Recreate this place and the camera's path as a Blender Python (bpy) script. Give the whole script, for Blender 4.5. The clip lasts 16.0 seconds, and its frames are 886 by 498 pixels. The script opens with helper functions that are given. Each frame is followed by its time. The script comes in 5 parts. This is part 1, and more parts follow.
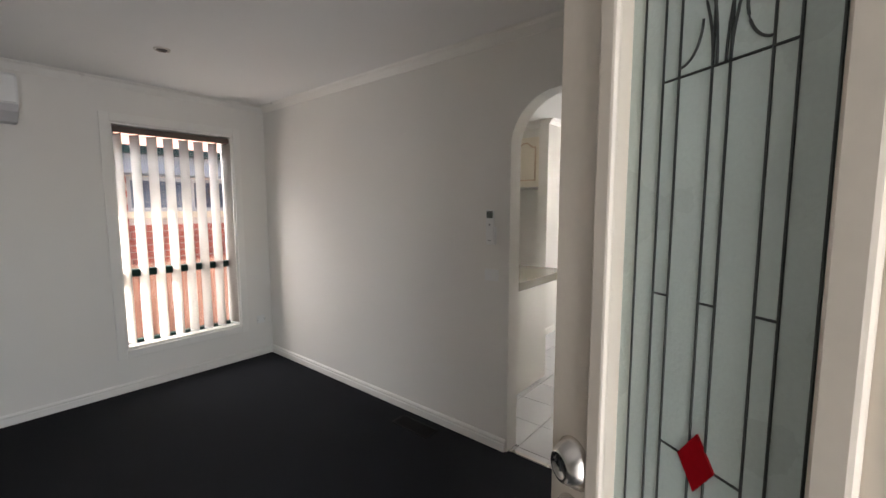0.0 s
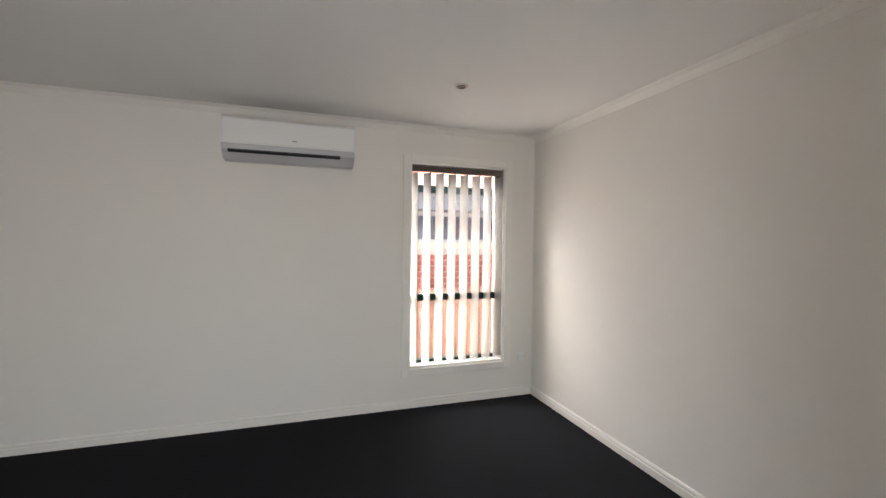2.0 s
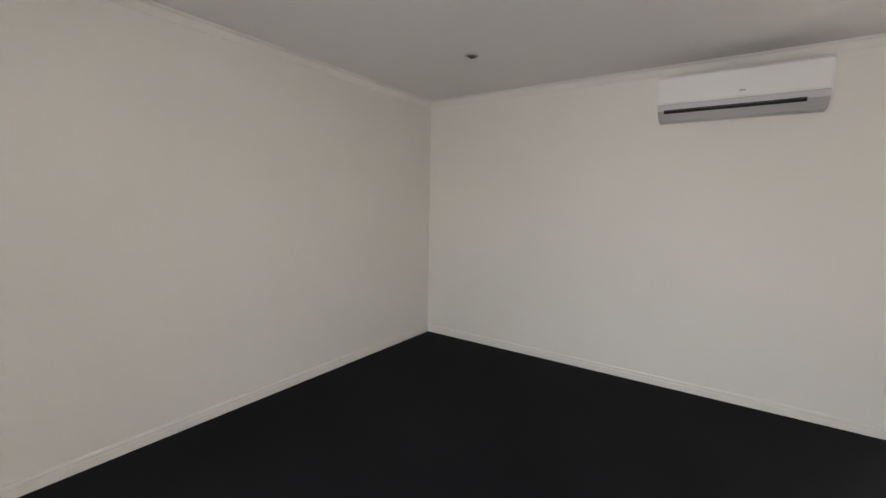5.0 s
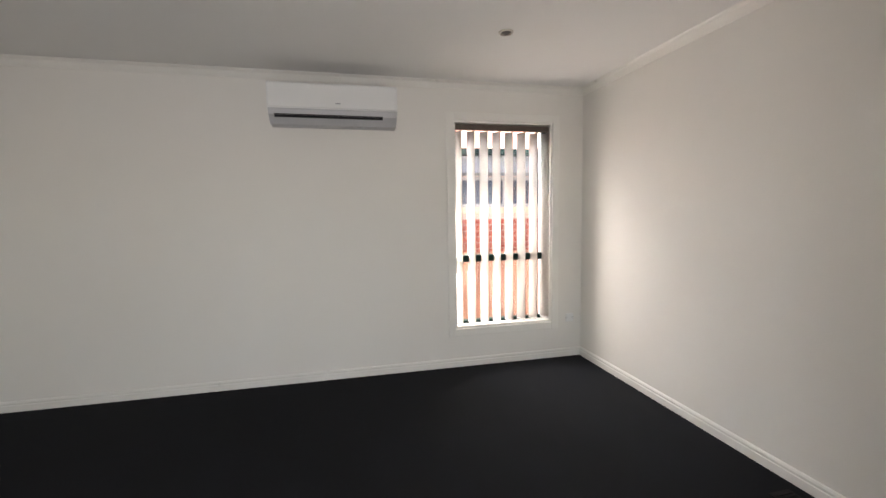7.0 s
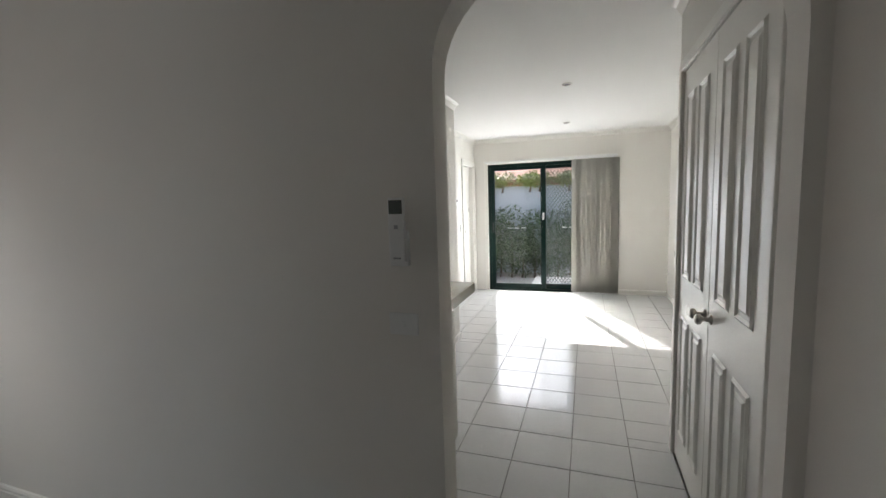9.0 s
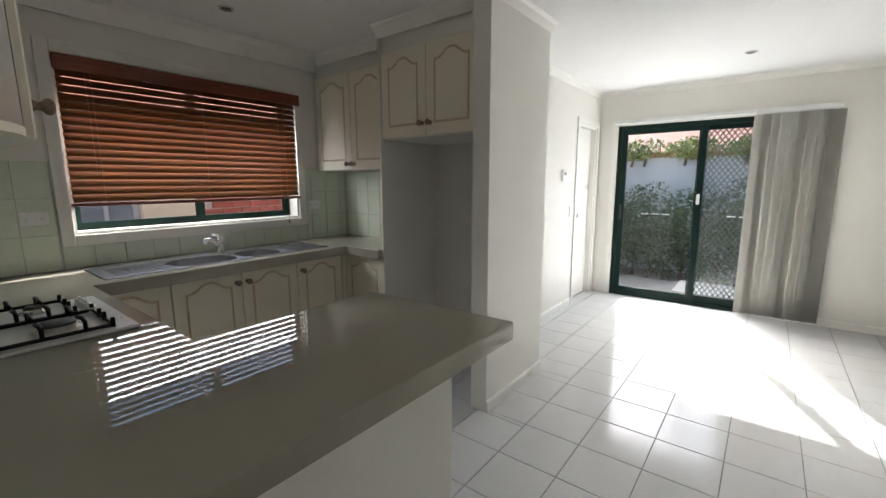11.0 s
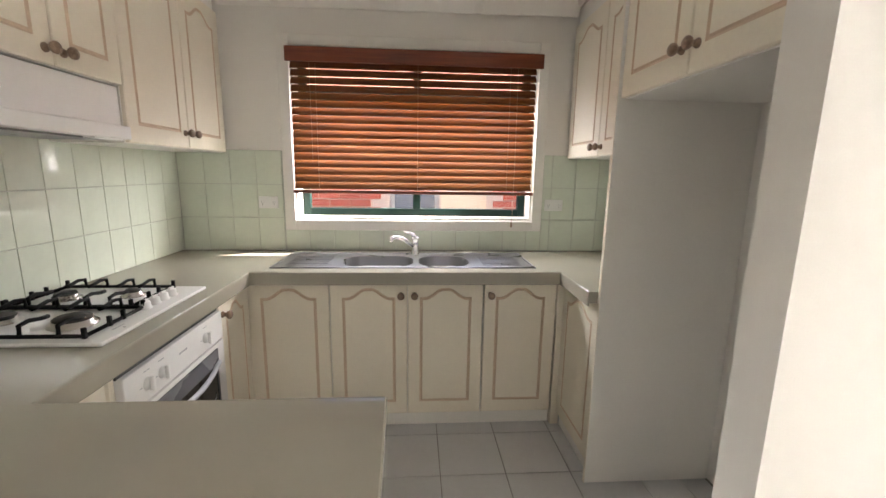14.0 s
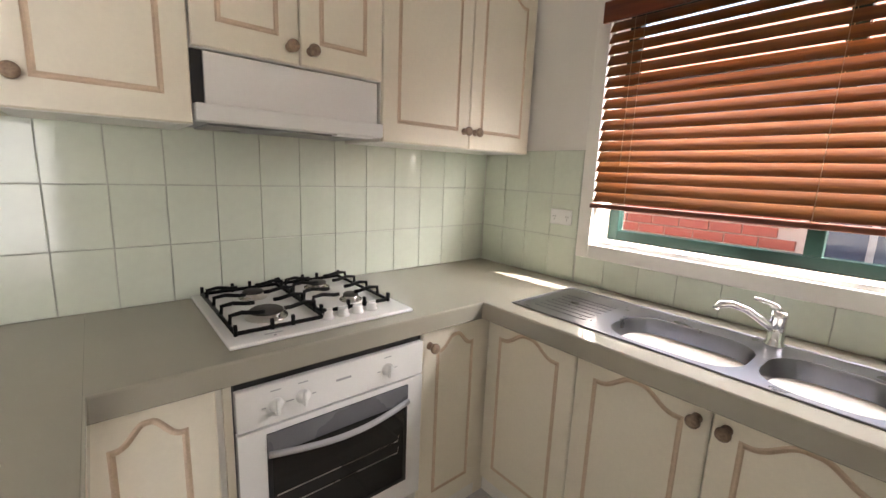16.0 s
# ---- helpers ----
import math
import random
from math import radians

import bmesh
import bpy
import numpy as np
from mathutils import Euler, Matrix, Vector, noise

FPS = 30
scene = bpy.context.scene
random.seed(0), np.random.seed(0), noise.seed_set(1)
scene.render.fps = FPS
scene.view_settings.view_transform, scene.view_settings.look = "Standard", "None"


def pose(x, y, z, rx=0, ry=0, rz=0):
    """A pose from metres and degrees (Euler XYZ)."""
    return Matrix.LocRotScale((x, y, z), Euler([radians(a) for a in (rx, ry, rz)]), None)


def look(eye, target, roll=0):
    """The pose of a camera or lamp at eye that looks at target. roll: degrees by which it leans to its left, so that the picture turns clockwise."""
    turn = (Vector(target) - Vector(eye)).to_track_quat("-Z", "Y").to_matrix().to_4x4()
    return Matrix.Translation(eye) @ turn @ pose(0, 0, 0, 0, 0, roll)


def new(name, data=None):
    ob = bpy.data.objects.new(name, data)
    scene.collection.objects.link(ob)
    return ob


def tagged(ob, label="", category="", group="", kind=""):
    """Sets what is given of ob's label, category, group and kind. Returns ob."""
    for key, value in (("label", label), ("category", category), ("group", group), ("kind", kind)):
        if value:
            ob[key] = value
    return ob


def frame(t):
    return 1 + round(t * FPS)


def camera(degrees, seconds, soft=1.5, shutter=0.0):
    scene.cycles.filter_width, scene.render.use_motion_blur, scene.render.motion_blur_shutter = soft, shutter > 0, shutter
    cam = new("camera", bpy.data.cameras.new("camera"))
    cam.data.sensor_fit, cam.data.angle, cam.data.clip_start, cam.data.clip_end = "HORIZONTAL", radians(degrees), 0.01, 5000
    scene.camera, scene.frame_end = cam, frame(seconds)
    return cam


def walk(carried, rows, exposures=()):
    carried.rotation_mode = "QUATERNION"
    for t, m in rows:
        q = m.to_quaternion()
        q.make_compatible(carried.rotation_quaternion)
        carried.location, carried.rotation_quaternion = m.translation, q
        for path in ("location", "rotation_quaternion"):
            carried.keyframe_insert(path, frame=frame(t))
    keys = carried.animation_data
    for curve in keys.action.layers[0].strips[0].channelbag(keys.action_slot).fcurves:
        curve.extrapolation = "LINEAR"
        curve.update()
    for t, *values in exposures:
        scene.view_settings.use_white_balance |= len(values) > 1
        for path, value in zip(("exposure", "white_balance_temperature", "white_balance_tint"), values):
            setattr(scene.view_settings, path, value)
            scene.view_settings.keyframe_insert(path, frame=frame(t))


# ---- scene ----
cam = camera(93.7, 16.0)

EXPOSURES = [(0.0, 3.4, 6700, 14), (1.0, 3.2, 6700, 13), (2.0, 3.8, 6900, 14), (3.5, 3.95, 7000, 15), (6.5, 3.95, 7000, 15), (7.5, 3.6, 6900, 13), (8.0, 2.85, 6700, 11),
             (8.5, 2.5, 6500, 10), (11.0, 2.45, 6400, 10), (11.5, 2.75, 6500, 11), (12.5, 3.4, 6700, 12), (13.5, 3.6, 6800, 14), (14.5, 3.95, 6900, 16), (16.0, 3.72, 7000, 17)]
PATH = [
    (0, (-2.038, -3.940, 1.458), (-0.509, -2.667, 1.254), -0.1),
    (0.5, (-2.012, -3.808, 1.468), (-0.635, -2.366, 1.314), 1.1),
    (1, (-2.059, -3.662, 1.478), (-0.893, -2.043, 1.342), 1.1),
    (1.5, (-2.074, -3.518, 1.484), (-1.166, -1.738, 1.399), 0.7),
    (2, (-2.048, -3.426, 1.429), (-1.410, -1.531, 1.390), 0.7),
    (2.5, (-2.099, -3.371, 1.421), (-1.814, -1.393, 1.349), 0.8),
    (3, (-2.089, -3.411, 1.419), (-2.326, -1.428, 1.320), 1.2),
    (3.5, (-2.016, -3.498, 1.417), (-2.778, -1.653, 1.287), 1.2),
    (3.7, (-1.991, -3.512, 1.405), (-2.949, -1.762, 1.269), 1.1),
    (5.8, (-2.162, -3.532, 1.378), (-3.295, -1.902, 1.137), 1.0),
    (6, (-2.116, -3.485, 1.356), (-3.074, -1.745, 1.124), 1.2),
    (6.5, (-2.158, -3.421, 1.347), (-2.468, -1.457, 1.128), 0.3),
    (7, (-2.076, -3.396, 1.340), (-1.630, -1.454, 1.163), -0.9),
    (7.5, (-1.762, -3.327, 1.419), (-0.684, -1.652, 1.243), -1.6),
    (8, (-1.543, -3.247, 1.410), (0.006, -1.993, 1.242), -1.8),
    (8.5, (-1.337, -3.163, 1.411), (0.481, -2.355, 1.213), -1.6),
    (8.7, (-1.272, -3.141, 1.416), (0.608, -2.492, 1.203), -1.8),
    (10.8, (0.151, -3.136, 1.388), (1.838, -2.113, 1.061), -0.9),
    (11, (0.221, -3.114, 1.388), (1.779, -1.902, 1.066), -0.2),
    (11.5, (0.411, -3.044, 1.383), (1.604, -1.478, 1.031), 0.4),
    (12, (0.567, -2.938, 1.403), (1.477, -1.189, 1.069), -0.3),
    (12.5, (0.741, -2.881, 1.397), (1.422, -1.028, 1.074), -0.3),
    (13, (1.038, -2.913, 1.404), (1.523, -1.001, 1.073), 0.1),
    (13.5, (1.265, -2.780, 1.373), (1.614, -0.841, 1.027), 0.5),
    (14, (1.516, -2.592, 1.388), (1.650, -0.630, 1.024), 0.9),
    (14.5, (1.750, -2.425, 1.403), (1.600, -0.467, 1.025), 1.0),
    (15, (1.773, -2.155, 1.376), (1.307, -0.247, 1.002), 1.3),
    (15.5, (1.733, -1.897, 1.385), (0.783, -0.172, 1.035), 1.5),
    (16, (1.771, -1.696, 1.377), (0.269, -0.425, 1.015), 2.3),
]
walk(cam, [(t, look(eye, target, roll)) for t, eye, target, roll in PATH], EXPOSURES)

# ---------- world, sun, exposure ----------
SUN_DIR = Vector((0.918 * math.cos(radians(35)), 0.397 * math.cos(radians(35)), math.sin(radians(35))))
world = bpy.data.worlds.new("sky")
scene.world = world
world.use_nodes = True
wn = world.node_tree.nodes
sky = wn.new("ShaderNodeTexSky")
sky.sky_type = "NISHITA"
sky.sun_disc = False
sky.sun_elevation = radians(35)
sky.sun_rotation = math.atan2(SUN_DIR.x, SUN_DIR.y)
wn["Background"].inputs[1].default_value = 0.09
world.node_tree.links.new(sky.outputs[0], wn["Background"].inputs[0])
sun_data = bpy.data.lights.new("sun", "SUN")
sun_data.energy, sun_data.angle, sun_data.color = 3.2, radians(0.6), (1.0, 0.97, 0.93)
sun = new("sun", sun_data)
sun.matrix_world = look((0, 0, 0), tuple(-SUN_DIR))


def window_light(name, m, w, h, power, color=(0.93, 0.96, 1.0)):
    """Sky light entering through a window opening."""
    d = bpy.data.lights.new(name, "AREA")
    d.shape, d.size, d.size_y, d.energy, d.color = "RECTANGLE", w, h, power, color
    ob = new(name, d)
    ob.matrix_world = m
    return ob


window_light("skylight_front_door", look((-2.29, -4.75, 1.1), (-2.4, -2.0, 1.2)), 0.8, 1.95, 3.4)
window_light("skylight_kitchen_window", look((1.52, 0.085, 1.58), (1.52, -1.0, 1.45)), 1.34, 0.44, 5.0)
window_light("skylight_lounge_window", look((-0.748, 0.42, 2.33), (-0.748, 0.0, 0.6)), 0.90, 0.28, 3.5)
window_light("ground_light_lounge_window", look((-0.748, 0.099, 0.95), (-0.748, -1.0, 0.95)), 0.82, 1.1, 0.7, (1.0, 0.93, 0.88))
window_light("skylight_sliding_door", look((5.485, -2.33, 1.03), (4.2, -2.33, 1.03)), 1.15, 1.8, 4.2)

# ---------- materials ----------
def mat(name, color, rough=0.5, metal=0.0, vary=0.06, scale=4.0, fine=120.0, bump=0.08, rvary=0.08, spec=0.5, obj_random=0.0, coat=0.0):
    """A surface with variation at two scales: broad stains and fine grain with a little relief."""
    m = bpy.data.materials.new(name)
    m.use_nodes = True
    n, l = m.node_tree.nodes, m.node_tree.links
    b = n["Principled BSDF"]
    b.inputs["Metallic"].default_value = metal
    b.inputs["Specular IOR Level"].default_value = spec
    b.inputs["Coat Weight"].default_value = coat
    tc = n.new("ShaderNodeTexCoord")
    broad, grain = n.new("ShaderNodeTexNoise"), n.new("ShaderNodeTexNoise")
    broad.inputs["Scale"].default_value, broad.inputs["Detail"].default_value = scale, 5
    grain.inputs["Scale"].default_value, grain.inputs["Detail"].default_value = fine, 3
    for q in (broad, grain):
        l.new(tc.outputs["Object"], q.inputs["Vector"])
    add = n.new("ShaderNodeMath")
    add.operation = "ADD"
    l.new(broad.outputs[0], add.inputs[0])
    l.new(grain.outputs[0], add.inputs[1])
    val = add
    if obj_random:
        oi = n.new("ShaderNodeObjectInfo")
        mul = n.new("ShaderNodeMath")
        mul.operation = "MULTIPLY_ADD"
        mul.inputs[1].default_value = obj_random
        l.new(oi.outputs["Random"], mul.inputs[0])
        l.new(add.outputs[0], mul.inputs[2])
        val = mul
    mr = n.new("ShaderNodeMapRange")
    mr.inputs[1].default_value, mr.inputs[2].default_value = 0.6, 1.4 + obj_random
    mr.inputs[3].default_value, mr.inputs[4].default_value = 1 - vary, 1 + vary
    l.new(val.outputs[0], mr.inputs[0])
    mix = n.new("ShaderNodeVectorMath")
    mix.operation = "SCALE"
    mix.inputs[0].default_value = color
    l.new(mr.outputs[0], mix.inputs["Scale"])
    l.new(mix.outputs[0], b.inputs["Base Color"])
    rr = n.new("ShaderNodeMapRange")
    rr.inputs[1].default_value, rr.inputs[2].default_value = 0.3, 0.7
    rr.inputs[3].default_value, rr.inputs[4].default_value = max(0.02, rough - rvary), min(1, rough + rvary)
    l.new(broad.outputs[0], rr.inputs[0])
    l.new(rr.outputs[0], b.inputs["Roughness"])
    if bump:
        bp = n.new("ShaderNodeBump")
        bp.inputs["Strength"].default_value, bp.inputs["Distance"].default_value = bump, 0.002
        l.new(grain.outputs[0], bp.inputs["Height"])
        l.new(bp.outputs[0], b.inputs["Normal"])
    return m


def glass_mat(name, tint=(1, 1, 1), rough=0.0, ior=1.45):
    m = bpy.data.materials.new(name)
    m.use_nodes = True
    b = m.node_tree.nodes["Principled BSDF"]
    b.inputs["Base Color"].default_value = (*tint, 1)
    b.inputs["Transmission Weight"].default_value = 1.0
    b.inputs["Roughness"].default_value = rough
    b.inputs["IOR"].default_value = ior
    return m


def wood_mat(name, dark, light, stretch=(1.2, 22, 22), rough=0.35, trans=0.0, obj_random=0.25):
    m = bpy.data.materials.new(name)
    m.use_nodes = True
    n, l = m.node_tree.nodes, m.node_tree.links
    b = n["Principled BSDF"]
    tc, mp = n.new("ShaderNodeTexCoord"), n.new("ShaderNodeMapping")
    mp.inputs["Scale"].default_value = stretch
    l.new(tc.outputs["Object"], mp.inputs[0])
    oi = n.new("ShaderNodeObjectInfo")
    nz = n.new("ShaderNodeTexNoise")
    nz.noise_dimensions = "4D"
    nz.inputs["Scale"].default_value, nz.inputs["Detail"].default_value, nz.inputs["Distortion"].default_value = 2.5, 8, 0.6
    sc = n.new("ShaderNodeMath")
    sc.operation = "MULTIPLY"
    sc.inputs[1].default_value = 30
    l.new(oi.outputs["Random"], sc.inputs[0])
    l.new(sc.outputs[0], nz.inputs["W"])
    l.new(mp.outputs[0], nz.inputs["Vector"])
    cr = n.new("ShaderNodeValToRGB")
    cr.color_ramp.elements[0].position, cr.color_ramp.elements[1].position = 0.35, 0.68
    cr.color_ramp.elements[0].color, cr.color_ramp.elements[1].color = (*dark, 1), (*light, 1)
    l.new(nz.outputs[0], cr.inputs[0])
    l.new(cr.outputs[0], b.inputs["Base Color"])
    b.inputs["Roughness"].default_value = rough
    if trans:
        tr, mx = n.new("ShaderNodeBsdfTranslucent"), n.new("ShaderNodeMixShader")
        mx.inputs[0].default_value = trans
        l.new(cr.outputs[0], tr.inputs[0])
        l.new(b.outputs[0], mx.inputs[1])
        l.new(tr.outputs[0], mx.inputs[2])
        l.new(mx.outputs[0], n["Material Output"].inputs[0])
    return m


def fabric_mat(name, color, trans=0.4, rough=0.8):
    m = mat(name, color, rough, vary=0.05, scale=3, fine=900, bump=0.15)
    n, l = m.node_tree.nodes, m.node_tree.links
    tr, mx = n.new("ShaderNodeBsdfTranslucent"), n.new("ShaderNodeMixShader")
    tr.inputs[0].default_value = (*color, 1)
    mx.inputs[0].default_value = trans
    l.new(n["Principled BSDF"].outputs[0], mx.inputs[1])
    l.new(tr.outputs[0], mx.inputs[2])
    l.new(mx.outputs[0], n["Material Output"].inputs[0])
    return m


def carpet_mat():
    m = mat("carpet_charcoal", (0.0130, 0.0137, 0.0160), 0.95, vary=0.40, scale=2.2, fine=420, bump=0.6, spec=0.12)
    m.node_tree.nodes["Principled BSDF"].inputs["Sheen Weight"].default_value = 0.0
    m.node_tree.nodes["Principled BSDF"].inputs["Sheen Roughness"].default_value = 0.5
    return m


WALL = mat("wall_paint", (0.80, 0.775, 0.725), 0.75, vary=0.025, scale=1.3, fine=260, bump=0.10, spec=0.3)
CEIL = mat("ceiling_paint", (0.80, 0.79, 0.77), 0.85, vary=0.02, scale=1.0, fine=300, bump=0.08, spec=0.2)
TRIM = mat("trim_gloss_paint", (0.82, 0.80, 0.75), 0.35, vary=0.02, scale=5, fine=80, bump=0.03)
CARPET = carpet_mat()
FLOOR_TILE = mat("floor_tile_glazed", (0.57, 0.57, 0.565), 0.12, vary=0.04, scale=5, fine=60, bump=0.012, rvary=0.05, spec=0.35, obj_random=0.3)
FLOOR_GROUT = mat("floor_grout", (0.24, 0.23, 0.21), 0.85, vary=0.15, scale=3, fine=200)
WALL_TILE = mat("wall_tile_pale_green", (0.66, 0.71, 0.60), 0.10, vary=0.05, scale=7, fine=40, bump=0.012, rvary=0.04, obj_random=0.4)
WALL_GROUT = mat("wall_grout", (0.50, 0.52, 0.46), 0.8, vary=0.1)
LAMINATE = mat("benchtop_laminate", (0.35, 0.325, 0.265), 0.026, vary=0.05, scale=3, fine=700, bump=0.0, rvary=0.006)
CREAM = mat("cabinet_cream_vinyl", (0.82, 0.76, 0.63), 0.38, vary=0.03, scale=3, fine=90, bump=0.02)
CREAM_PLAIN = mat("cabinet_carcass_white", (0.80, 0.78, 0.72), 0.4, vary=0.03, scale=3, fine=90, bump=0.02)
GROOVE = mat("groove_tan_glaze", (0.64, 0.49, 0.35), 0.5, vary=0.12, scale=9, fine=150)
KNOB = wood_mat("knob_timber", (0.18, 0.115, 0.075), (0.34, 0.24, 0.165), (30, 30, 30), 0.4)
BLIND_WOOD = wood_mat("blind_cedar_stain", (0.15, 0.050, 0.014), (0.25, 0.098, 0.026), (1.2, 30, 30), 0.3, trans=0.15)
VALANCE_WOOD = wood_mat("valance_cedar_stain", (0.12, 0.025, 0.012), (0.22, 0.055, 0.02), (1.2, 20, 20), 0.3)
VANE = fabric_mat("vane_fabric", (0.70, 0.67, 0.63), 0.30)
VANE_GREY = fabric_mat("vane_fabric_grey", (0.46, 0.45, 0.41), 0.15)
GREEN_ALU = mat("frame_dark_green", (0.004, 0.020, 0.016), 0.4, vary=0.1, scale=6, bump=0.02, spec=0.2)
STEEL = mat("stainless_steel", (0.25, 0.25, 0.27), 0.30, 1.0, vary=0.04, scale=8, fine=400, bump=0.0, rvary=0.04)
CHROME = mat("chrome", (0.75, 0.75, 0.76), 0.08, 1.0, vary=0.02, bump=0)
NICKEL = mat("brushed_nickel", (0.55, 0.52, 0.48), 0.28, 1.0, vary=0.05, bump=0.02)
WHITE_PLASTIC = mat("white_plastic", (0.80, 0.80, 0.78), 0.35, vary=0.02, bump=0.01)
WHITE_ENAMEL = mat("white_enamel", (0.83, 0.82, 0.80), 0.12, vary=0.02, bump=0.0)
GREY_PLASTIC = mat("grey_plastic", (0.35, 0.35, 0.36), 0.4, vary=0.03, bump=0.01)
DARK_PLASTIC = mat("dark_plastic", (0.02, 0.02, 0.022), 0.4, vary=0.1, bump=0.02)
CAST_IRON = mat("cast_iron_enamel", (0.006, 0.006, 0.006), 0.5, vary=0.2, bump=0.1, spec=0.15)
BURNER = mat("burner_cap", (0.05, 0.045, 0.04), 0.6, vary=0.3, scale=20)
OVEN_GLASS = mat("oven_glass_dark", (0.015, 0.013, 0.012), 0.04, vary=0.1, bump=0)
ORANGE = mat("carton_orange", (0.75, 0.20, 0.015), 0.5, vary=0.04)
INK = mat("ink_dark", (0.05, 0.05, 0.05), 0.6, vary=0.1)
PAPER = mat("paper_white", (0.8, 0.8, 0.78), 0.6, vary=0.03)
CORD = mat("blind_cord", (0.42, 0.27, 0.17), 0.7, vary=0.1)
LEAD = mat("lead_came", (0.05, 0.055, 0.05), 0.45, 0.6, vary=0.2)
RED_GLASS = mat("red_stained_glass", (0.30, 0.004, 0.008), 0.1, vary=0.15, bump=0.05)
FROSTED = mat("frosted_glass", (0.55, 0.62, 0.57), 0.3, vary=0.05, scale=6, fine=250, bump=0.25)
GLASS = glass_mat("window_glass")
BRICK = mat("brick_red", (0.36, 0.085, 0.055), 0.85, vary=0.2, scale=6, fine=90, bump=0.5, obj_random=0.5)
MORTAR = mat("mortar", (0.50, 0.40, 0.34), 0.9, vary=0.12, fine=120, bump=0.4)
CREAM_STONE = mat("cream_sill", (0.62, 0.50, 0.36), 0.8, vary=0.08)
ROOF_TILE = mat("roof_terracotta", (0.40, 0.15, 0.08), 0.8, vary=0.25, scale=4, fine=60, bump=0.4, obj_random=0.5)
FENCE_WOOD = wood_mat("fence_paling", (0.24, 0.11, 0.075), (0.38, 0.19, 0.13), (14, 14, 1.0), 0.85)
RENDER_GREY = mat("rendered_fence", (0.34, 0.37, 0.41), 0.85, vary=0.1, scale=2)
CONCRETE = mat("concrete_path", (0.45, 0.43, 0.40), 0.85, vary=0.15, scale=2, fine=90, bump=0.3)
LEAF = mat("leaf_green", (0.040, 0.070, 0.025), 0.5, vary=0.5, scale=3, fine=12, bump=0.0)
# yellow-green creeper leaf, its tone raised to carry the sunlight on it
LEAF_SUNLIT = mat("leaf_sunlit_yellow_green", (0.16, 0.20, 0.03), 0.5, vary=0.5, scale=3, fine=12, bump=0.0)
BARK = mat("bark", (0.10, 0.07, 0.05), 0.9, vary=0.3)
# shadow under the roof edge, put into the fascia and soffit colour
FASCIA = mat("fascia_shadow_grey", (0.20, 0.21, 0.23), 0.6, vary=0.1, scale=2, fine=80)
DARK_GLASS = mat("far_window_glass", (0.06, 0.08, 0.12), 0.06, vary=0.1, bump=0)
# green-grey mesh, lightened in its colour for the sky light on the bars
MESH_SKYLIT = mat("security_mesh", (0.13, 0.16, 0.15), 0.5, vary=0.1)
SCREEN = mat("lcd_grey", (0.10, 0.11, 0.10), 0.2, vary=0.05, bump=0)
DOOR_CREAM = mat("door_cream_paint", (0.66, 0.58, 0.48), 0.4, vary=0.03, scale=4, fine=90, bump=0.03)
PAVER = mat("garden_paver", (0.16, 0.15, 0.14), 0.85, vary=0.25, scale=3, fine=90, bump=0.3)
# dark brown stands in for the shadow over the lounge blind's track
TRACK_SHADED = mat("track_shaded_brown", (0.10, 0.075, 0.06), 0.5, vary=0.1)
LIGHT_GREY = mat("light_grey_plastic", (0.52, 0.52, 0.53), 0.4, vary=0.03, bump=0.01)
DARK_GREY = mat("dark_grey_enamel", (0.14, 0.14, 0.15), 0.3, vary=0.05, bump=0.01)

# ---------- mesh helpers ----------
def box(bm, x0, x1, y0, y1, z0, z1, bevel=0.0, seg=2):
    """An axis-aligned box, its edges rounded."""
    r = bmesh.ops.create_cube(bm, size=1.0)
    vs = r["verts"]
    for v in vs:
        v.co = Vector(((x0 + x1) / 2 + v.co.x * (x1 - x0), (y0 + y1) / 2 + v.co.y * (y1 - y0), (z0 + z1) / 2 + v.co.z * (z1 - z0)))
    if bevel:
        es = list({e for v in vs for e in v.link_edges})
        bmesh.ops.bevel(bm, geom=es, offset=bevel, segments=seg, profile=0.5, affect="EDGES")
    return bm


def bbox(x0, x1, y0, y1, z0, z1, bevel=0.0, seg=2):
    return box(bmesh.new(), x0, x1, y0, y1, z0, z1, bevel, seg)


def lathe(bm, profile, m=None, steps=24):
    """Turns a profile of (radius, height) round the z axis, then places it by m."""
    m = m or Matrix()
    rings = []
    for r, z in profile:
        if r < 1e-6:
            rings.append([bm.verts.new(m @ Vector((0, 0, z)))])
        else:
            rings.append([bm.verts.new(m @ Vector((r * math.cos(2 * math.pi * i / steps), r * math.sin(2 * math.pi * i / steps), z))) for i in range(steps)])
    for a, b in zip(rings, rings[1:]):
        for i in range(steps):
            j = (i + 1) % steps
            if len(a) == 1 and len(b) > 1:
                f = bm.faces.new((a[0], b[j], b[i]))
            elif len(b) == 1 and len(a) > 1:
                f = bm.faces.new((a[i], a[j], b[0]))
            elif len(a) > 1:
                f = bm.faces.new((a[i], a[j], b[j], b[i]))
            else:
                continue
            f.smooth = True
    return bm


